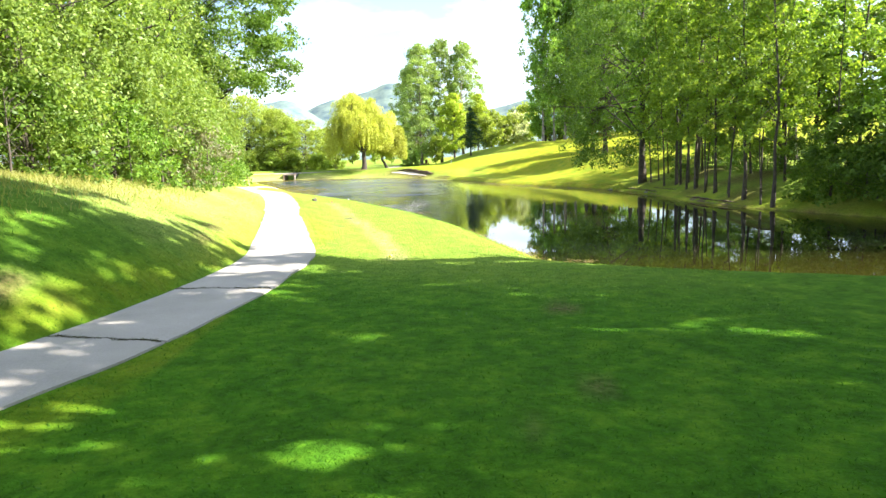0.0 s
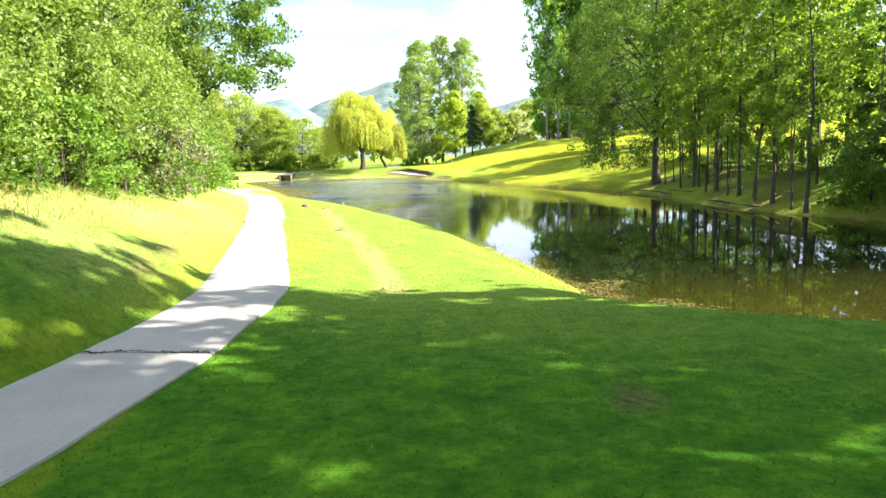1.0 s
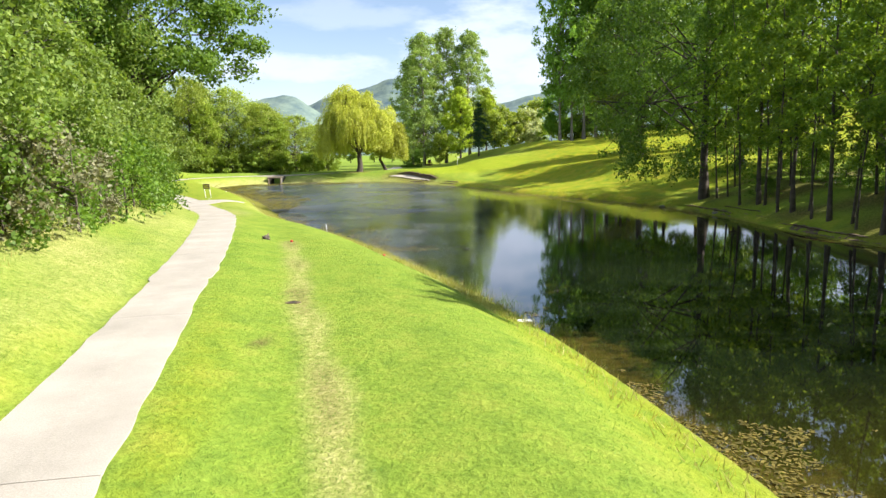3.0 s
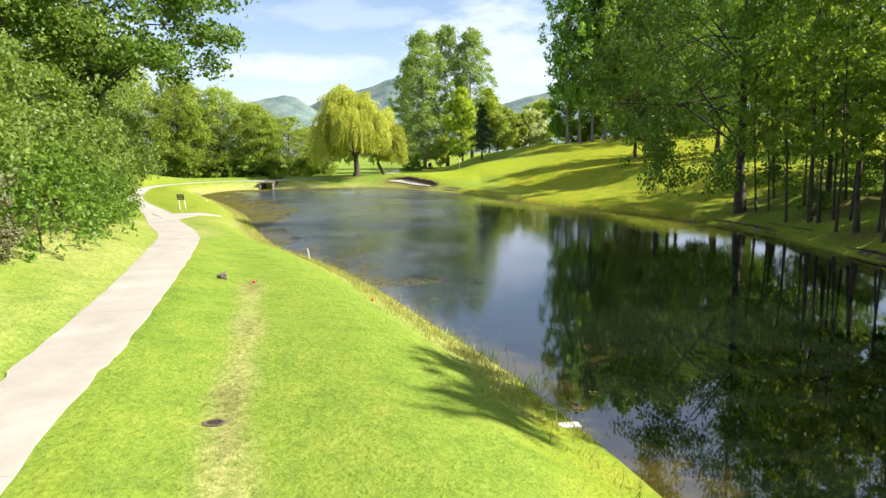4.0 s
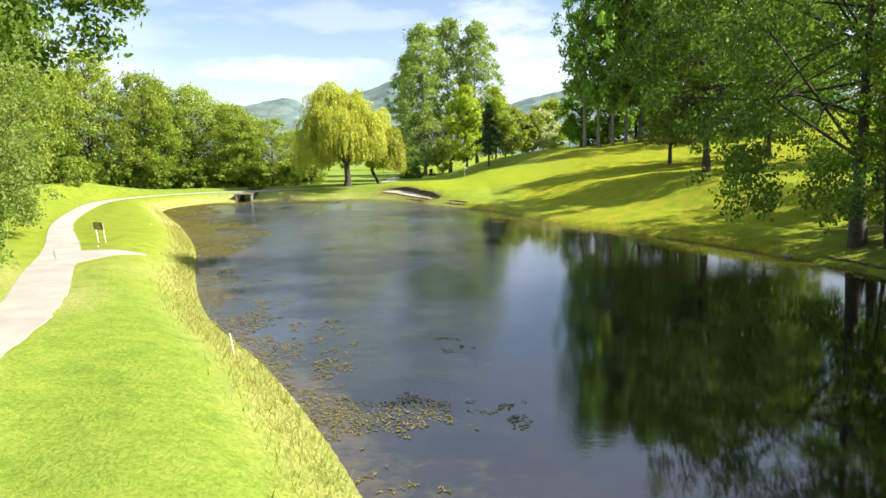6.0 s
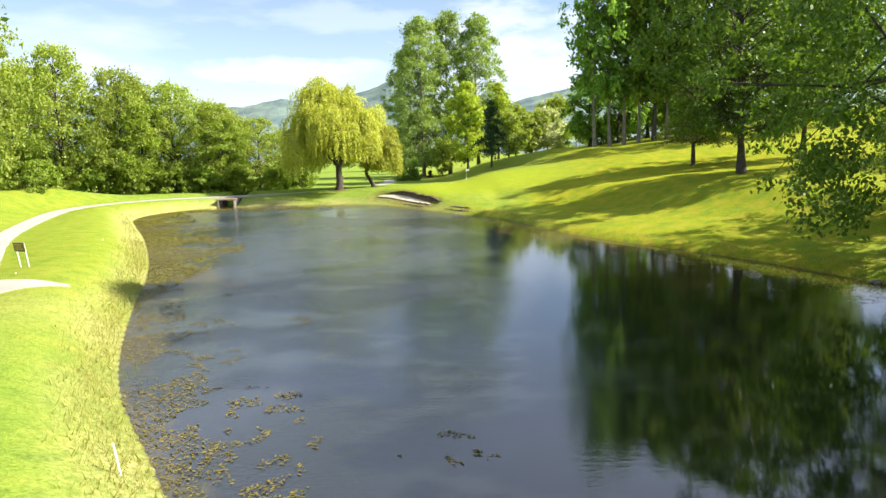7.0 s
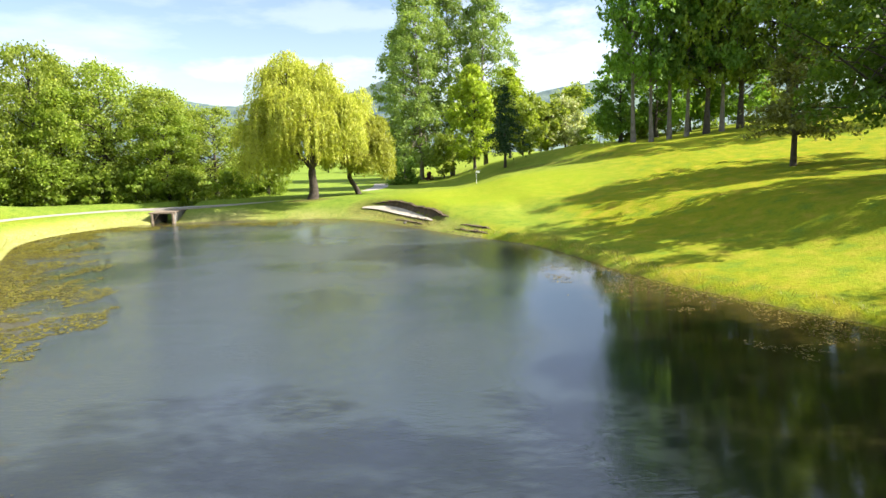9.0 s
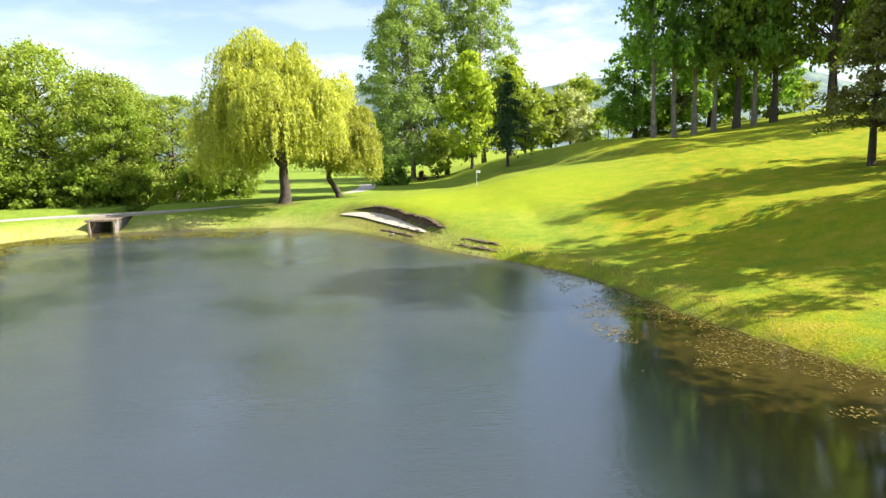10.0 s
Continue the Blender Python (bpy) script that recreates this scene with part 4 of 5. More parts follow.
# trees round the tee, whose shade lies on the lawn
plant(build_tree("shade_tree", "broad leafy tree standing back from the lawn", "tree", 44, 20, 6.5, 5.5, 3000, LEAF_WOOD, 0.42, 72, 1.05, shape_round, 0.35, group="trees standing back"),
      [(17, 11.0, (1.0, 1.25), 0), (23, 4.5, (1.1, 1.4), 90), (14.5, 0.5, (1.0, 1.3), 200), (27, 10.6, (1.1, 1.05), 140), (30, 4, (1.1, 1.25), 250), (24, -13, (1.2, 1.4), 30), (12, -12, (1.1, 1.3), 300), (4, -15, (1.1, 1.4), 10), (-6, -15, (1.1, 1.4), 100), (-15, -9, (1.1, 1.3), 190), (-19, 2, 1.0, 250), (36, 0, (1.2, 1.4), 60), (-2, -27, (1.2, 1.5), 330), (12, -23, (1.2, 1.5), 130), (5, -8, (1.0, 1.3), 70), (28, 32.3, (0.8, 1.2), 20), (15, 12.6, (0.75, 1.0), 15), (20, -3, (1.0, 1.3), 110), (11, 2, (1.0, 1.15), 250), (29.5, 55, (0.62, 0.55), 80), (30.5, 63, (0.62, 0.6), 150), (33, 44, (0.9, 0.5), 10), (34, 52, (0.9, 0.62), 200), (33, 59, (0.9, 0.66), 120), (34, 67, (0.95, 0.8), 220), (38, 76, (0.9, 0.9), 60), (42, 50, (1.0, 0.75), 300), (-28, 29, 0.95, 80), (-30, 44, 0.95, 160), (-31, 57, 0.95, 240), (-36, 71, 0.95, 320), (-30, 18, 0.95, 20)])

# the wood on the left
big = build_tree("woodland_tree", "large leafy woodland tree above the path", "tree", 51, 19, 5.4, 1.5, 22000, LEAF_WOOD, 0.13, 280, 0.9, shape_round, 0.3, group="wood above the path", limb_share=0.25)
light = build_tree("ash_tree", "light green leafy tree at the wood's edge", "tree", 52, 16, 4.4, 1.0, 15500, LEAF_EDGE, 0.135, 260, 0.75, shape_round, 0.22, group="wood above the path", limb_share=0.25)
plant(big, [(-19, 26, 1.0, 0), (-22, 37, 1.05, 60), (-21.5, 50, 1.0, 130), (-26, 63, 1.0, 190), (-24, 15, 1.0, 205)])
plant(light, [(-15.5, 30, 1.0, 0), (-16.6, 40, 0.95, 70), (-18.6, 50.5, 0.8, 140), (-14.6, 24.5, 0.8, 15), (-26.6, 74, 0.85, 210), (-23.5, 66, 0.6, 300), (-18, 20, 1.0, 280), (-32, 80, 0.8, 30)])
branch_tree = build_tree("overhanging_oak", "oak with a branch reaching out over the path", "tree", 53, 19, 6.6, 7.6, 40000, LEAF_WOOD, 0.155, 260, 0.85, shape_round, 0.35, limb_share=0.2, branches=True, shift=(1.6, -0.8))
plant(branch_tree, [(-18.6, 57.0, 1.0, 0)])
hazel = build_tree("hazel_shrub", "tall leafy hazel shrub at the wood's edge", "bush", 56, 6.6, 3.0, 0.4, 11500, LEAF_EDGE, 0.108, 210, 0.5, shape_round, 0.07, stems=4, group="hazels at the wood's edge", limb_share=0.2)
plant(hazel, [(-13.6, 28.5, 1.0, 0), (-13.9, 34, 0.95, 70), (-15.2, 40, 1.05, 150), (-16.4, 45.5, 1.0, 230), (-17.8, 50.5, 1.0, 300), (-19.2, 56.2, 1.05, 40), (-20.2, 60.2, 1.0, 110), (-13.2, 23, 0.85, 190), (-24.2, 67.5, 0.9, 270)], 0.2)
# the far wood behind the bridge
plant(build_tree("wood_tree", "round-crowned dense tree of the far wood", "tree", 54, 14, 5.6, 0.3, 17000, LEAF_FAR, 0.18, 420, 0.8, shape_round, 0.3, group="wood behind the bridge", limb_share=0.2),
      [(-27, 141, (0.85, 0.72), 0), (-32, 138, (0.95, 0.86), 60), (-38, 138, (1.05, 1.06), 120), (-44, 136, (1.05, 1.18), 180), (-51, 134, (1.1, 1.38), 240), (-58, 130, (1.1, 1.45), 300),
       (-50, 114.5, (1.05, 1.5), 30), (-54, 105, (1.1, 1.5), 75), (-64, 122, (1.0, 1.32), 30), (-35, 147, (1.0, 0.9), 210), (-47, 146, (1.1, 1.15), 270), (-25, 151, (0.8, 0.62), 330), (-58, 142, 1.3, 45)])
plant(build_tree("wood_ash", "lighter feathery tree of the far wood", "tree", 55, 14, 4.4, 0.5, 14500, LEAF_LIME, 0.18, 220, 0.8, shape_round, 0.25, group="wood behind the bridge", limb_share=0.2),
      [(-30.5, 136, (0.85, 0.7), 0), (-41, 135, (0.9, 0.86), 90), (-55, 128, (1.0, 1.08), 180), (-22.5, 146, (0.7, 0.45), 270)])
bush = build_tree("bush", "leafy green bush under the trees", "bush", 61, 3.2, 2.3, 0.0, 4400, LEAF_WOOD, 0.095, 130, 0.4, shape_bush, 0.05, stems=3, group="bushes along the wood", limb_share=0.2)
plant(bush, [(-12.6, 27, 1.0, 0), (-12.8, 31, 1.1, 50), (-13.4, 36.5, 1.1, 100), (-14.0, 41.5, 1.0, 150), (-14.7, 45.6, 1.1, 200), (-15.9, 49.6, 1.05, 330), (-17.4, 53.4, 1.0, 250), (-19.3, 57.3, 1.0, 300), (-23.4, 65.3, 1.1, 350), (-13, 22, 1.0, 20), (-14, 17, 1.1, 70), (-30, 74, 1.0, 130),
              (26.2, 40.5, 1.2, 10), (24.6, 43.5, 1.0, 80), (28.0, 37, 1.5, 160), (28.8, 32, 1.5, 220), (30, 41, 1.7, 120), (21.8, 62.5, 0.5, 300), (25.5, 47, 0.9, 30), (26.2, 51, 0.8, 90), (25.8, 55.5, 0.85, 150), (26.5, 59.5, 0.9, 210), (26, 64, 0.8, 250), (27.5, 69, 0.9, 320), (29, 74, 0.9, 45), (-21.4, 61.3, 1.1, 15), (-27, 69.5, 1.1, 95), (-24, 144, 0.8, 40)], 0.25)
thicket = build_tree("evergreen_thicket", "dark dense evergreen thicket overhanging the pond", "bush", 65, 5.6, 4.2, 0.0, 15000, LEAF_SHADE, 0.14, 210, 0.55, shape_bush, 0.07, stems=4, group="dark thickets on the bank", limb_share=0.15)
plant(thicket, [(25.6, 41.2, 1.0, 0), (28.6, 36.4, 1.15, 130)], 0.3)
gorse = build_tree("gorse_bush", "brownish gorse bush among the greenery", "bush", 62, 3.4, 2.0, 0.0, 8000, LEAF_DULL, 0.09, 70, 0.45, shape_bush, 0.05, stems=3, limb_share=0.2)
plant(gorse, [(-12.2, 33.5, 1.0, 0), (-13.8, 39.5, 0.8, 120)], 0.25)
shrub = build_tree("clipped_shrub", "clipped round evergreen shrub by the path", "bush", 63, 2.8, 0.95, 0.0, 3000, LEAF_WOOD, 0.12, 70, 0.33, shape_bush, 0.06, group="clipped shrubs")
plant(shrub, [(-7.6, 157, (1.3, 1.25), 0), (-5.6, 157.5, (1.1, 1.2), 90)])
foot = build_tree("undergrowth_bush", "leafy bush standing at the edge of the trees", "bush", 64, 3.4, 2.6, 0.0, 2700, LEAF_LIME, 0.21, 80, 0.5, shape_bush, 0.05, stems=3, group="bushes at the edge of the trees", limb_share=0.15)
plant(foot, [(-24, 138, 1.0, 0), (-28.5, 135.5, 0.9, 50), (-32.5, 134, 1.1, 100), (-36.5, 133.5, 1.0, 150), (-41, 132.5, 1.2, 200), (-45.5, 131, 1.0, 250), (-50, 128.5, 1.2, 300), (-21.5, 142, 0.9, 30), (27, 166, 1.1, 110), (25, 179, 1.4, 10), (31, 167, 1.1, 200), (28, 172, 1.4, 70), (33, 174, 1.3, 130), (38.5, 172, 1.5, 190), (44, 175, 1.4, 240), (50, 172, 1.5, 290), (-47.5, 122, 1.0, 80), (-46.5, 117, 0.9, 140)], 0.25)


# ---- hills beyond ----
def build_hill(label, y, peaks, base, seed, deep):
    xs = np.linspace(-2600, 2600, 260)
    rows = np.linspace(0, 1, 30)
    v, f = [], []
    for k in rows:
        for x in xs:
            ridge = base + sum(h * math.exp(-((x - px) / w) ** 2) for px, h, w in peaks)
            ridge += 17 * noise.fractal((x / 200, seed, k * 2.5), 1.0, 2.0, 5) + 3 * noise.noise((x / 45, seed * 3.1, k * 6))
            v.append((x, y - deep * (1 - k), -14 + (ridge + 14) * (k ** 1.5)))
    n = len(xs)
    for i in range(len(rows) - 1):
        for j in range(n - 1):
            f.append((i * n + j, i * n + j + 1, (i + 1) * n + j + 1, (i + 1) * n + j))
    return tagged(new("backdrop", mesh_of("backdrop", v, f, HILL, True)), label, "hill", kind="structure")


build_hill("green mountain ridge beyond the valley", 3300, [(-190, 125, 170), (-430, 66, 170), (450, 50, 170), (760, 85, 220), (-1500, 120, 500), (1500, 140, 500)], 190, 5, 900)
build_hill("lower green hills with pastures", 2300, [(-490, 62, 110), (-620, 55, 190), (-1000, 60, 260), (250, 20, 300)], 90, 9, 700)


# ---- things by the water and on the tees ----
def cylinder(name, r, h, mat, parent, m=None, sides=14, top=None, label=""):
    k = [(0, r), (h * 0.94, top or r), (h, (top or r) * 0.8)]
    v, f = tube([(0, 0, z) for z, _ in k], [q for _, q in k], sides)
    n = len(v)
    f = list(f) + [tuple(range(n - sides, n)), tuple(range(sides - 1, -1, -1))]
    return part(name, mesh_of(name, v, f, mat), parent, label, m)


def build_bridge(x, y):
    root = thing("footbridge", "small weathered concrete and timber culvert under the path", "bridge")
    root.matrix_basis = pose(x, y, 0, 0, 0, 2) @ Matrix.Diagonal((0.85, 1, 1, 1))
    for s in (-1, 1):
        box("side_wall", 0.26, 3.6, 1.25, STONE, root, pose(s * 1.12, 1.2, 0.33), 0.03)
        box("post", 0.2, 0.2, 1.3, TIMBER, root, pose(s * 1.12, -0.72, 0.30), 0.02)
    box("lintel", 2.9, 0.2, 0.16, TIMBER, root, pose(0, -0.66, 0.98), 0.02)
    for k in range(9):
        box("plank", 2.74, 0.27, 0.07, TIMBER, root, pose(0, -0.42 + k * 0.29, 1.03 + 0.004 * (k % 3)), 0.012)
    box("brace", 0.09, 0.09, 0.75, TIMBER, root, pose(-0.75, -0.55, 0.55, 0, 40, 0), 0.01)
    return root


build_bridge(-27.4, 126.6)


def build_sign(x, y):
    root = thing("tee_sign", "brown tee sign board on two leaning white posts", "sign")
    root.matrix_basis = pose(x, y, H(x, y) - 0.05, 8, 0, -18)
    for s in (-1, 1):
        cylinder("post", 0.028, 1.2, WHITE, root, pose(s * 0.26, 0, 0))
    board = box("board", 0.66, 0.04, 0.44, TIMBER, root, pose(0, -0.05, 1.04), 0.012)
    for k, w in enumerate((0.42, 0.34, 0.46)):
        box("writing_bar", w, 0.006, 0.035, YELLOW, board, pose(-0.04 + 0.02 * k, -0.024, 0.11 - 0.1 * k), 0)
    return root


build_sign(-20.5, 73.7)


def build_marker(mat, label, group, spots):
    root = thing("tee_marker", label, "tee marker", group)
    bm = bmesh.new()
    bmesh.ops.create_uvsphere(bm, u_segments=16, v_segments=10, radius=0.055, matrix=Matrix.Diagonal((1, 1, 0.85, 1)))
    for v in bm.verts:
        v.co.z = max(v.co.z, -0.04)
    me = bpy.data.meshes.new("body")
    bm.to_mesh(me)
    bm.free()
    me.materials.append(mat)
    me.polygons.foreach_set("use_smooth", [True] * len(me.polygons))
    part("body", me, root, "", pose(0, 0, 0.05))
    cylinder("spike", 0.012, 0.08, WHITE, root, pose(0, 0, -0.06), 8)
    plant(root, [(x, y, 1.0, 0) for x, y in spots], -0.01)


build_marker(RED, "small red plastic tee marker on the grass", "red tee markers", [(-2.95, 42.7), (-6.75, 42.8)])
build_marker(YELLOW, "small yellow plastic tee marker on the grass", "yellow tee markers", [(-1.42, 18.7), (3.0, 19.2)])


def build_flag(x, y):
    root = thing("golf_flag", "white flag on a thin pin in the green", "flag")
    root.matrix_basis = pose(x, y, H(x, y))
    cylinder("pin", 0.016, 1.5, WHITE, root, pose(0, 0, -0.1), 8)
    v, f = [], []
    for i in range(9):
        for j in range(6):
            u, w = i / 8, j / 5
            v.append((0.02 + 0.32 * u, 0.02 * math.sin(u * 6 + w), 1.39 - 0.24 * w - 0.03 * u * (0.5 - w)))
    for i in range(8):
        for j in range(5):
            a = i * 6 + j
            f.append((a, a + 1, a + 7, a + 6))
    cloth = part("cloth", mesh_of("cloth", v, f, WHITE), root)
    mod = cloth.modifiers.new("thickness", "SOLIDIFY")
    mod.thickness = 0.006
    return root


build_flag(2.1, 134.5)


def blob_mesh(name, r, mat, seed, rough=0.25, flat=0.7, cuts=3):
    bm = bmesh.new()
    bmesh.ops.create_icosphere(bm, subdivisions=cuts, radius=r)
    for v in bm.verts:
        k = 1 + rough * noise.fractal(v.co * (1.6 / r) + Vector((seed, 0, 0)), 1.0, 2.0, 4)
        v.co *= k
        v.co.z *= flat
    me = bpy.data.meshes.new(name)
    bm.to_mesh(me)
    bm.free()
    me.materials.append(mat)
    return me


def blob_thing(name, label, category, r, mat, spots, seed, flat=0.7, group="", sink=0.03):
    for k, (x, y, s) in enumerate(spots):
        root = new(name, blob_mesh(name, r * s, mat, seed + k, 0.3, flat, 3))
        root.matrix_basis = pose(x, y, H(x, y) + r * s * flat * 0.35 - sink, 0, 0, 50 * k)
        tagged(root, label, category, group)



def build_stump(x, y):
    """A rotten stump: a low core with splayed, dried roots."""
    rnd = random.Random(12)
    root = thing("tree_stump", "rotten grey-brown stump with splayed dry roots", "stump")
    root.matrix_basis = pose(x, y, H(x, y) - 0.03)
    part("core", blob_mesh("core", 0.17, BARK, 3, 0.35, 0.8), root, "", pose(0, 0, 0.05))
    for k in range(13):
        ang, up, long = rnd.uniform(0, 6.28), rnd.uniform(0.25, 0.95), rnd.uniform(0.12, 0.25)
        pts = [(math.cos(ang + 0.25 * q) * long * q * (1 - 0.4 * up), math.sin(ang + 0.25 * q) * long * q * (1 - 0.4 * up), 0.05 + long * up * q - 0.12 * q * q * (1 - up)) for q in (0, 0.35, 0.7, 1.0)]
        part("root", tubes_mesh("root", [(pts, [0.045, 0.042, 0.034, 0.018])], PALE_BARK if k % 3 else TIMBER, 6), root)


build_stump(-7.9, 43.2)


def build_slab(x, y):
    """A thin white board dropped on the lip of the bank."""
    root = thing("white_board", "small white board lying on the pond bank", "board")
    root.matrix_basis = pose(x, y, max(H(x, y), 0.05) + 0.03, 6, 3, 12)
    box("panel", 0.42, 0.2, 0.025, WHITE, root, None, 0.006)
    box("batten", 0.05, 0.2, 0.02, TIMBER, root, pose(-0.15, 0, -0.02), 0.004)


def build_hole(x, y):
    """A burrow in the worn strip: a ragged earth rim round a shallow bowl, painted near black for the hole's inner
    shade.
    """
    root = tagged(new("burrow"), "dark burrow with a rim of bare earth", "burrow", kind="structure")
    v, f, n = [], [], 18
    z0 = max(H(x + a, y + b) for a in (-0.15, 0.15) for b in (-0.12, 0.12))
    for k, (r, z) in enumerate(((0.18, -0.06), (0.145, 0.006), (0.12, 0.014), (0.095, 0.010))):
        for i in range(n):
            a = 2 * math.pi * i / n
            w = 1 + 0.25 * noise.noise((math.cos(a) * 1.3, math.sin(a) * 1.3, 2.0 + k * 0.3))
            v.append((x + r * w * math.cos(a) * 1.25, y + r * w * math.sin(a), z0 + z + 0.012 * noise.noise((i * 1.7, k, 0))))
    for k in range(3):
        for i in range(n):
            j = (i + 1) % n
            f.append((k * n + i, k * n + j, (k + 1) * n + j, (k + 1) * n + i))
    part("rim", mesh_of("rim", v, f, SOIL), root)
    bv = [p for p in v[-n:]] + [(x + 0.07 * math.cos(2 * math.pi * i / n), y + 0.06 * math.sin(2 * math.pi * i / n), z0 + 0.004) for i in range(n)] + [(x, y, z0 + 0.003)]
    bf = [(i, (i + 1) % n, n + (i + 1) % n, n + i) for i in range(n)] + [(n + i, n + (i + 1) % n, 2 * n) for i in range(n)]
    part("bowl", mesh_of("bowl", bv, bf, BURROW_DARK), root)


build_slab(1.75, 33.75)
build_hole(-4.2, 31.1)
blob_thing("golf_ball", "white golf ball lying on the grass", "ball", 0.04, WHITE, [(-22.6, 85.4, 1.0), (-19.9, 72.0, 0.9), (-17.2, 75.5, 0.9)], 5, 1.0, "stray balls", 0.0)
blob_thing("stone", "pale stone at the water's edge", "stone", 0.2, STONE, [(18.9, 63.8, 1.0), (17.4, 71.0, 1.2), (-4.6, 117.9, 0.9)], 20, 0.6, "shore stones", 0.05)


def build_stake(x, y, lean, h=0.75):
    root = thing("stake", "thin pale wooden stake leaning at the water's edge", "stake")
    root.matrix_basis = pose(x, y, max(H(x, y), -0.2) - 0.1, 0, lean, 0)
    cylinder("shaft", 0.022, h, WHITE, root, None, 8)
    return root


build_stake(-7.15, 54.2, -8)


def build_bunker():
    root = tagged(new("bunker"), "white sand bunker with a dark earth face", "bunker", kind="structure")
    at = BUNKER_LINE
    way = np.gradient(at, axis=0)
    way /= np.linalg.norm(way, axis=1)[:, None]
    side = np.stack([-way[:, 1], way[:, 0]], 1)
    if side[0, 0] < 0:
        side = -side
    n = len(at)
    v, f = [], []
    for i in range(n):
        w = 0.95 * math.sin(math.pi * (i + 0.5) / n) ** 0.9 + 0.05
        for o in (-0.28, -0.1, 0.12, 0.34, 0.6):
            p = at[i] + side[i] * o * w
            v.append((p[0], p[1], H(p[0], p[1]) + 0.11))
    for i in range(n - 1):
        for k in range(4):
            a = i * 5 + k
            f.append((a, a + 1, a + 6, a + 5))
    part("sand", mesh_of("sand", v, f, SAND, True), root)
    earth_strip("earth_face", np.concatenate([at, at[-1:] + (at[-1] - at[-2]) * 3]) + np.concatenate([side, side[-1:]]) * 0.85, np.concatenate([side, side[-1:]]), 0.9, root, 3.0, 0.3)


def earth_strip(name, line, side, tall, root, seed, fine=0.16):
    """A ragged face of bare earth along a line, its top uneven and overhung."""
    run = np.concatenate([[0], np.cumsum(np.linalg.norm(np.diff(line, axis=0), axis=1))])
    q = np.arange(0, run[-1], fine)
    px, py = np.interp(q, run, line[:, 0]), np.interp(q, run, line[:, 1])
    sx, sy = np.interp(q, run, side[:, 0]), np.interp(q, run, side[:, 1])
    m = len(q)
    low = height(px - sx * 0.3, py - sy * 0.3)
    v, f = [], []
    for i in range(m):
        e = min(1.0, 0.15 + 1.3 * math.sin(math.pi * (i + 0.5) / m))
        rag = 0.5 + 0.5 * noise.fractal((q[i] * 0.7, seed, 0.0), 1.0, 2.0, 4)
        for k, (o, z) in enumerate(((-0.45, -0.12), (-0.12, 0.25), (0.03, 0.6), (-0.04, 0.92), (0.18, 1.0), (0.7, 0.55))):
            w = 0.10 * noise.fractal((q[i] * 1.9, k * 1.7, seed), 1.0, 2.0, 3)
            h = tall * e * (0.55 + 0.45 * rag)
            v.append((px[i] + sx[i] * (o + w), py[i] + sy[i] * (o + w), low[i] + z * h + 0.05 * noise.noise((q[i] * 3.1, k, seed)) - 0.03))
    for i in range(m - 1):
        for k in range(5):
            a = i * 6 + k
            f.append((a, a + 1, a + 7, a + 6))
    part(name, mesh_of(name, v, f, SOIL), root)


def build_erosion():
    """Low scars of bare earth where the far bank has slipped."""
    root = tagged(new("shore_scar"), "low scars of bare brown earth along the bank", "bank", kind="structure")
    n = len(SHORE_LINE)
    way = np.roll(SHORE_LINE, -1, 0) - np.roll(SHORE_LINE, 1, 0)
    way /= np.linalg.norm(way, axis=1)[:, None]
    out = np.stack([way[:, 1], -way[:, 0]], 1)
    if from_shore(np.array([SHORE_LINE[0, 0] + out[0, 0]]), np.array([SHORE_LINE[0, 1] + out[0, 1]]))[0] < 0:
        out = -out
    keep = [i for i in range(n) if 46 < SHORE_LINE[i, 1] < 124 and (SHORE_LINE[i, 0] > 15 or (SHORE_LINE[i, 1] > 105 and SHORE_LINE[i, 0] > -9))]
    for off, tall, first, size, skip in ((0.35, 0.28, 0, 7, 9), (1.05, 0.3, 62, 6, 8)):
        for i in range(keep[0] + first % 11, keep[-1] - size, skip):
            if i not in keep or i + size not in keep:
                continue
            ids = np.arange(i, i + size)
            earth_strip("scar", SHORE_LINE[ids] + out[ids] * off, out[ids], tall, root, i * 1.3, 0.22)


build_bunker()
build_erosion()


# ---- water plants and rough grass ----
def scatter(rng, n, x0, x1, y0, y1):
    return rng.uniform(x0, x1, n), rng.uniform(y0, y1, n)


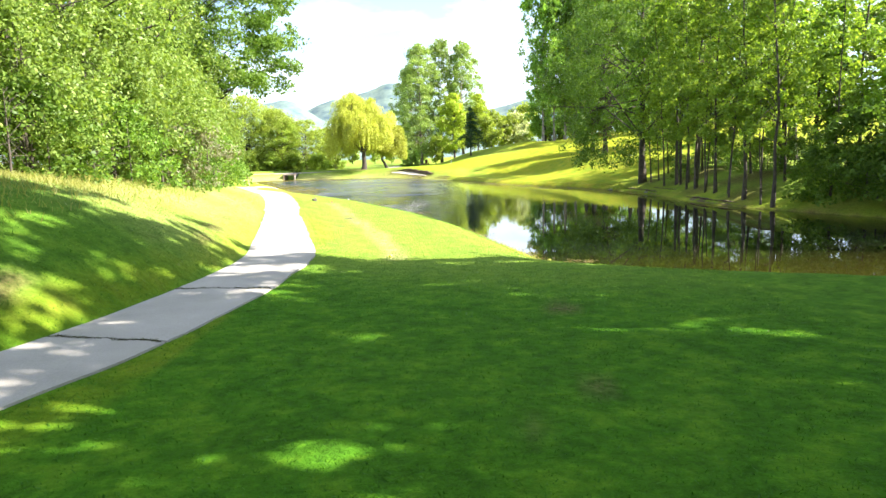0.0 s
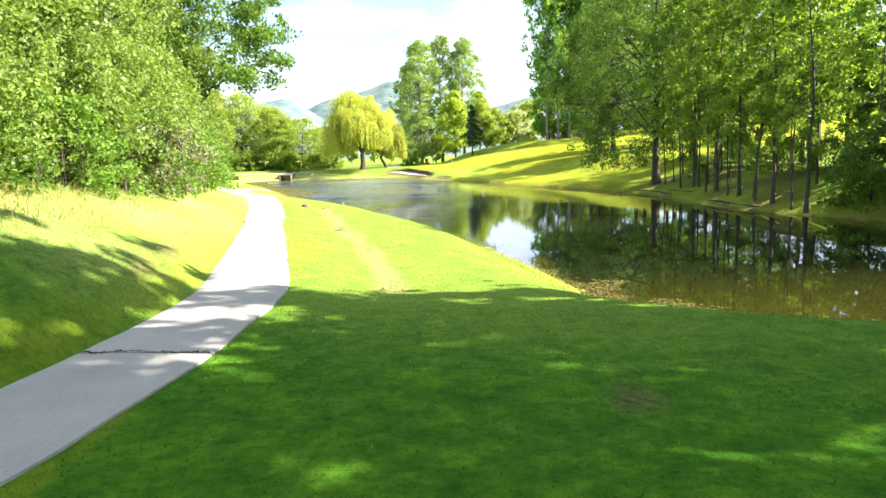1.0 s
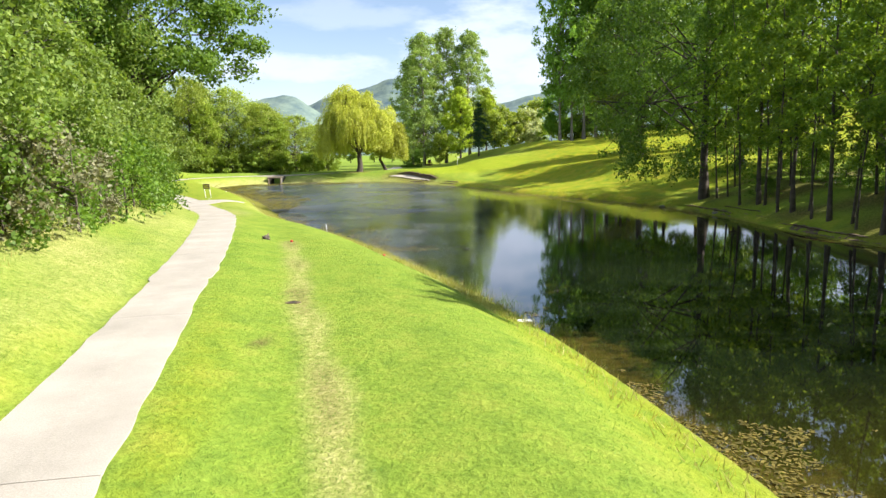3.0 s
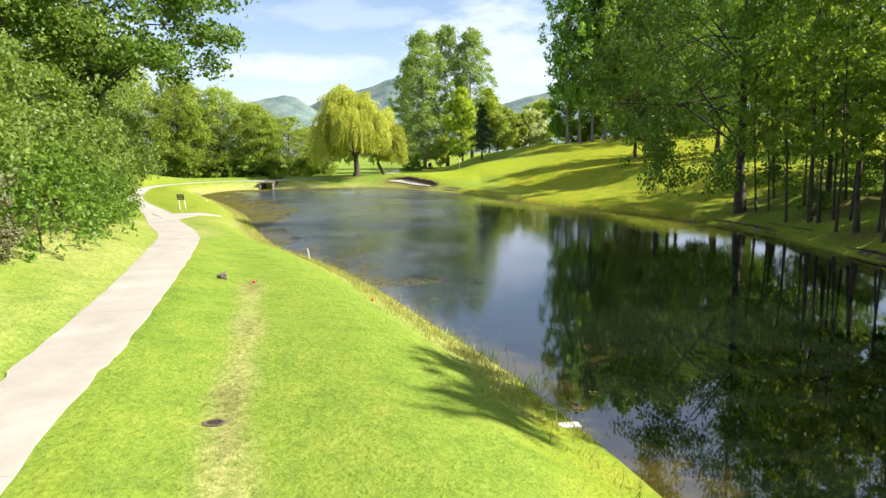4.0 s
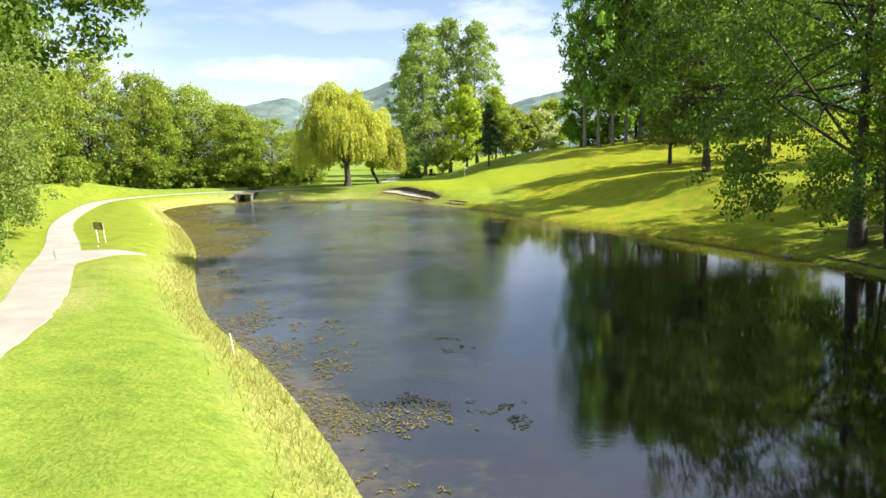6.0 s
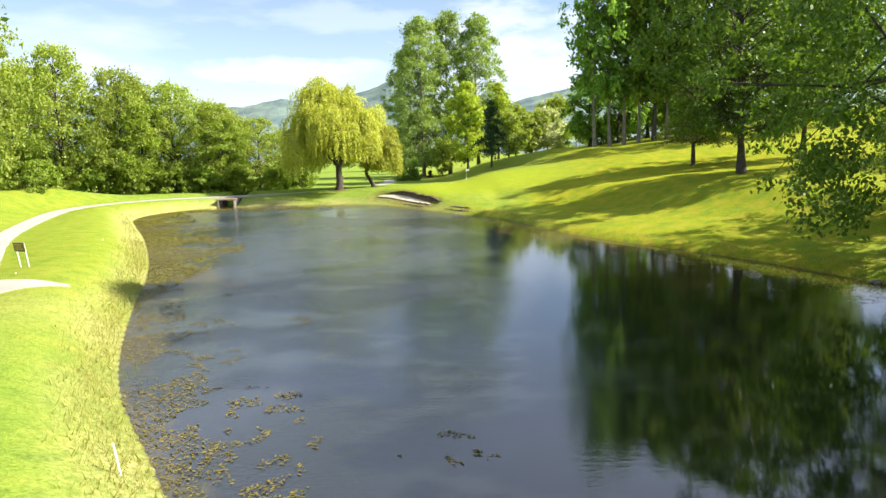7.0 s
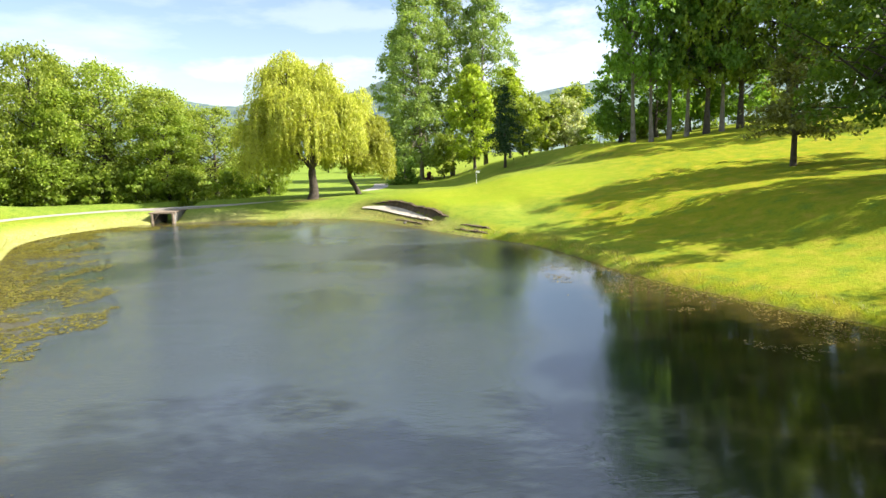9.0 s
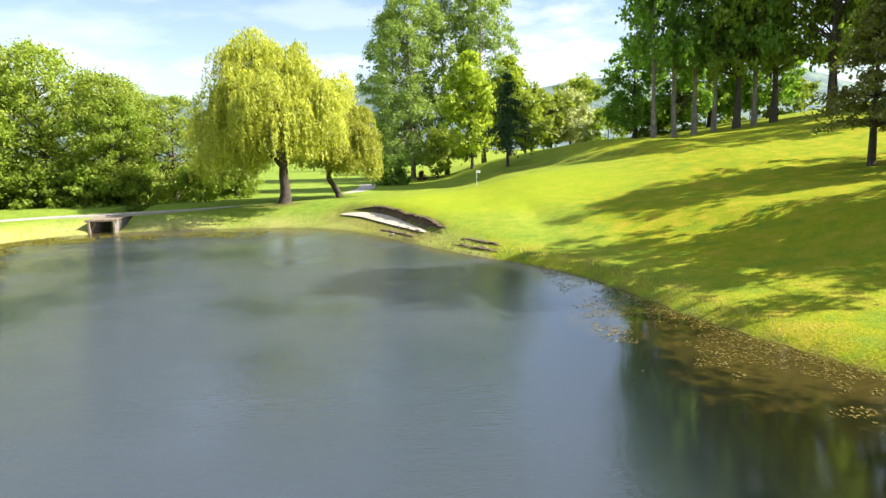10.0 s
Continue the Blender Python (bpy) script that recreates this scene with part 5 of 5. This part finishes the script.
def floating_plants():
    rng = np.random.default_rng(77)
    out = []
    for n, x0, x1, y0, y1, reach, thin in ((36000, -1, 9, 17, 36, 3.4, -0.1), (26000, -10, 5, 34, 62, 2.6, 0.22), (120000, -34, -14, 66, 124, 6.5, -0.15), (52000, 3, 19, 60, 106, 5.2, -0.02), (60000, -15, 1, 46, 74, 7.0, 0.27)):
        x, y = scatter(rng, n, x0, x1, y0, y1)
        d = -from_shore(x, y)
        patch = np.array([noise.noise((a * 0.55, b * 0.35, 4.0)) + 0.6 * noise.noise((a * 1.7, b * 1.7, 8.0)) for a, b in zip(x, y)])
        keep = (d > 0.02) & (d < reach) & (patch > -0.45 + 0.95 * d / reach + thin + (0.7 * step(25, 32, y) * (1 - step(60, 70, y)) if y1 != 74 else 0.0))
        x, y = x[keep], y[keep]
        m = len(x)
        s = rng.uniform(0.02, 0.05, m)[:, None] * (1.7 if x0 == -34 else 1.0)
        ang = rng.uniform(0, 2 * np.pi, m)
        a = np.stack([np.cos(ang), np.sin(ang), rng.normal(size=m) * 0.12], 1) * s * 1.5
        b = np.stack([-np.sin(ang), np.cos(ang), rng.normal(size=m) * 0.12], 1) * s * 0.6
        c = np.stack([x, y, rng.uniform(0.004, 0.03, m)], 1)
        out.append(np.stack([c - a, c + b, c + a, c - b], 1))
    for pick, mat, label in (([0, 1, 3, 4], WEED, "brown-green floating weed along the pond edge"), ([2], WEED_GOLD, "golden-green mat of floating weed on the pond")):
        tagged(new("pond_weed", quads_of("pond_weed", np.concatenate([out[i] for i in pick]), mat)), label, "water plant", kind="stuff")



def grass_blades(name, label, seed, x, y, z, low, high, width, mat, lean=0.5):
    rng = np.random.default_rng(seed)
    n = len(x)
    h = rng.uniform(low, high, n)
    ang = rng.uniform(0, 2 * np.pi, n)
    w = np.stack([np.cos(ang), np.sin(ang), 0 * ang], 1) * (width * rng.uniform(0.6, 1.4, n))[:, None]
    tip = np.stack([rng.normal(size=n) * lean, rng.normal(size=n) * lean, np.ones(n)], 1) * h[:, None]
    c = np.stack([x, y, z - 0.02], 1)
    me = quads_of(name, np.stack([c - w, c + w, c + tip], 1), mat)
    return tagged(new(name, me), label, "grass", kind="stuff")


floating_plants()
rng = np.random.default_rng(5)
gx, gy = scatter(rng, 260000, -36, 8, 4, 128)
gd = from_shore(gx, gy)
keep = (gd > 0.0) & (gd < 1.3) & (rng.uniform(size=len(gx)) < np.clip(1.35 - gd, 0.05, 1))
fx, fy = scatter(rng, 40000, -4, 24, 58, 126)
fd = from_shore(fx, fy)
k2 = (fd > 0.0) & (fd < 0.9)
ex, ey = np.concatenate([gx[keep], fx[k2]]), np.concatenate([gy[keep], fy[k2]])
wx, wy = scatter(rng, 170000, -24, 3, 33, 92)
wd = from_shore(wx, wy)
k3 = (wd > -0.15) & (wd < 1.7) & (rng.uniform(size=len(wx)) < np.clip(1.5 - wd, 0.1, 1))
ex, ey = np.concatenate([ex, wx[k3]]), np.concatenate([ey, wy[k3]])
grass_blades("shore_grass", "dry yellow-green grass fringe on the pond bank", 6, ex, ey, height(ex, ey), 0.07, 0.30, 0.013, STRAW)
bx, by = scatter(rng, 120000, -22, -5, 8, 66)
pd, seg, al = to_line(bx, by, PATH_MID)
left = ((PATH_MID[seg + 1][:, 0] - PATH_MID[seg][:, 0]) * (by - PATH_MID[seg][:, 1]) - (PATH_MID[seg + 1][:, 1] - PATH_MID[seg][:, 1]) * (bx - PATH_MID[seg][:, 0])) > 0
keep = left & (pd > 3.2) & (pd < 8.5) & (rng.uniform(size=len(bx)) < np.clip((pd - 3.0) / 3.5, 0, 1))
bx, by = bx[keep], by[keep]
grass_blades("rough_grass", "tall straw-coloured rough grass under the bushes", 7, bx, by, height(bx, by), 0.06, 0.26, 0.012, STRAW, 0.45)
ax, ay = scatter(rng, 200000, -12, 6, 2, 44)
pd, _, _ = to_line(ax, ay, PATH_MID)
keep = (pd > 1.02) & (from_shore(ax, ay) > 0.4) & (rng.uniform(size=len(ax)) < np.clip(1.25 - ay / 55, 0, 1))
ax, ay = ax[keep], ay[keep]
# blades close to the tee take the painted shade colour
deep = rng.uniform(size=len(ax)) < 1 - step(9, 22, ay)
for pick, name, label, mat in ((deep, "shade_grass", "short lawn grass coloured deep green as if in shade", SHADED_BLADES), (~deep, "lawn_grass", "short mown lawn grass", LAWN)):
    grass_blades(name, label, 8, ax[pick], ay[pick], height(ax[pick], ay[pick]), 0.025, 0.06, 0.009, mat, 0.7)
jx, jy = [], []
for q in JOINTS:
    for _ in range(420):
        u = rng.uniform(-0.95, 0.95)
        o = 0.10 * noise.fractal((u * 2.3, q[0], q[1]), 1.0, 2.0, 4) + rng.normal() * 0.022
        jx.append(q[0] + q[2] * o - q[3] * u)
        jy.append(q[1] + q[3] * o + q[2] * u)
jx, jy = np.array(jx), np.array(jy)
jd, js, ja = to_line(jx, jy, PATH_MID)
jz = PATH_MID[js][:, 2] * (1 - ja) + PATH_MID[js + 1][:, 2] * ja + 0.055
grass_blades("joint_grass", "dark moss and grass growing in the path joints", 9, jx, jy, jz, 0.008, 0.03, 0.012, MOSS, 1.2)
sx, sy = [], []
for cx, cy, many, wide in ((0.55, 38.6, 90, 0.35), (1.35, 36.6, 80, 0.3), (1.9, 35.2, 70, 0.3), (-0.3, 40.6, 60, 0.4), (-5.9, 53.2, 40, 0.3), (-10.4, 61.0, 60, 0.5), (-14.0, 69.5, 60, 0.5), (17.9, 71.2, 90, 0.5), (19.0, 62.4, 80, 0.5)):
    sx += list(cx + rng.normal(size=many) * wide)
    sy += list(cy + rng.normal(size=many) * wide)
sx, sy = np.array(sx), np.array(sy)
grass_blades("sedge", "dark green sedge standing in the shallow water", 10, sx, sy, np.maximum(height(sx, sy), -0.05), 0.12, 0.42, 0.008, LEAF_SHADE, 0.35)
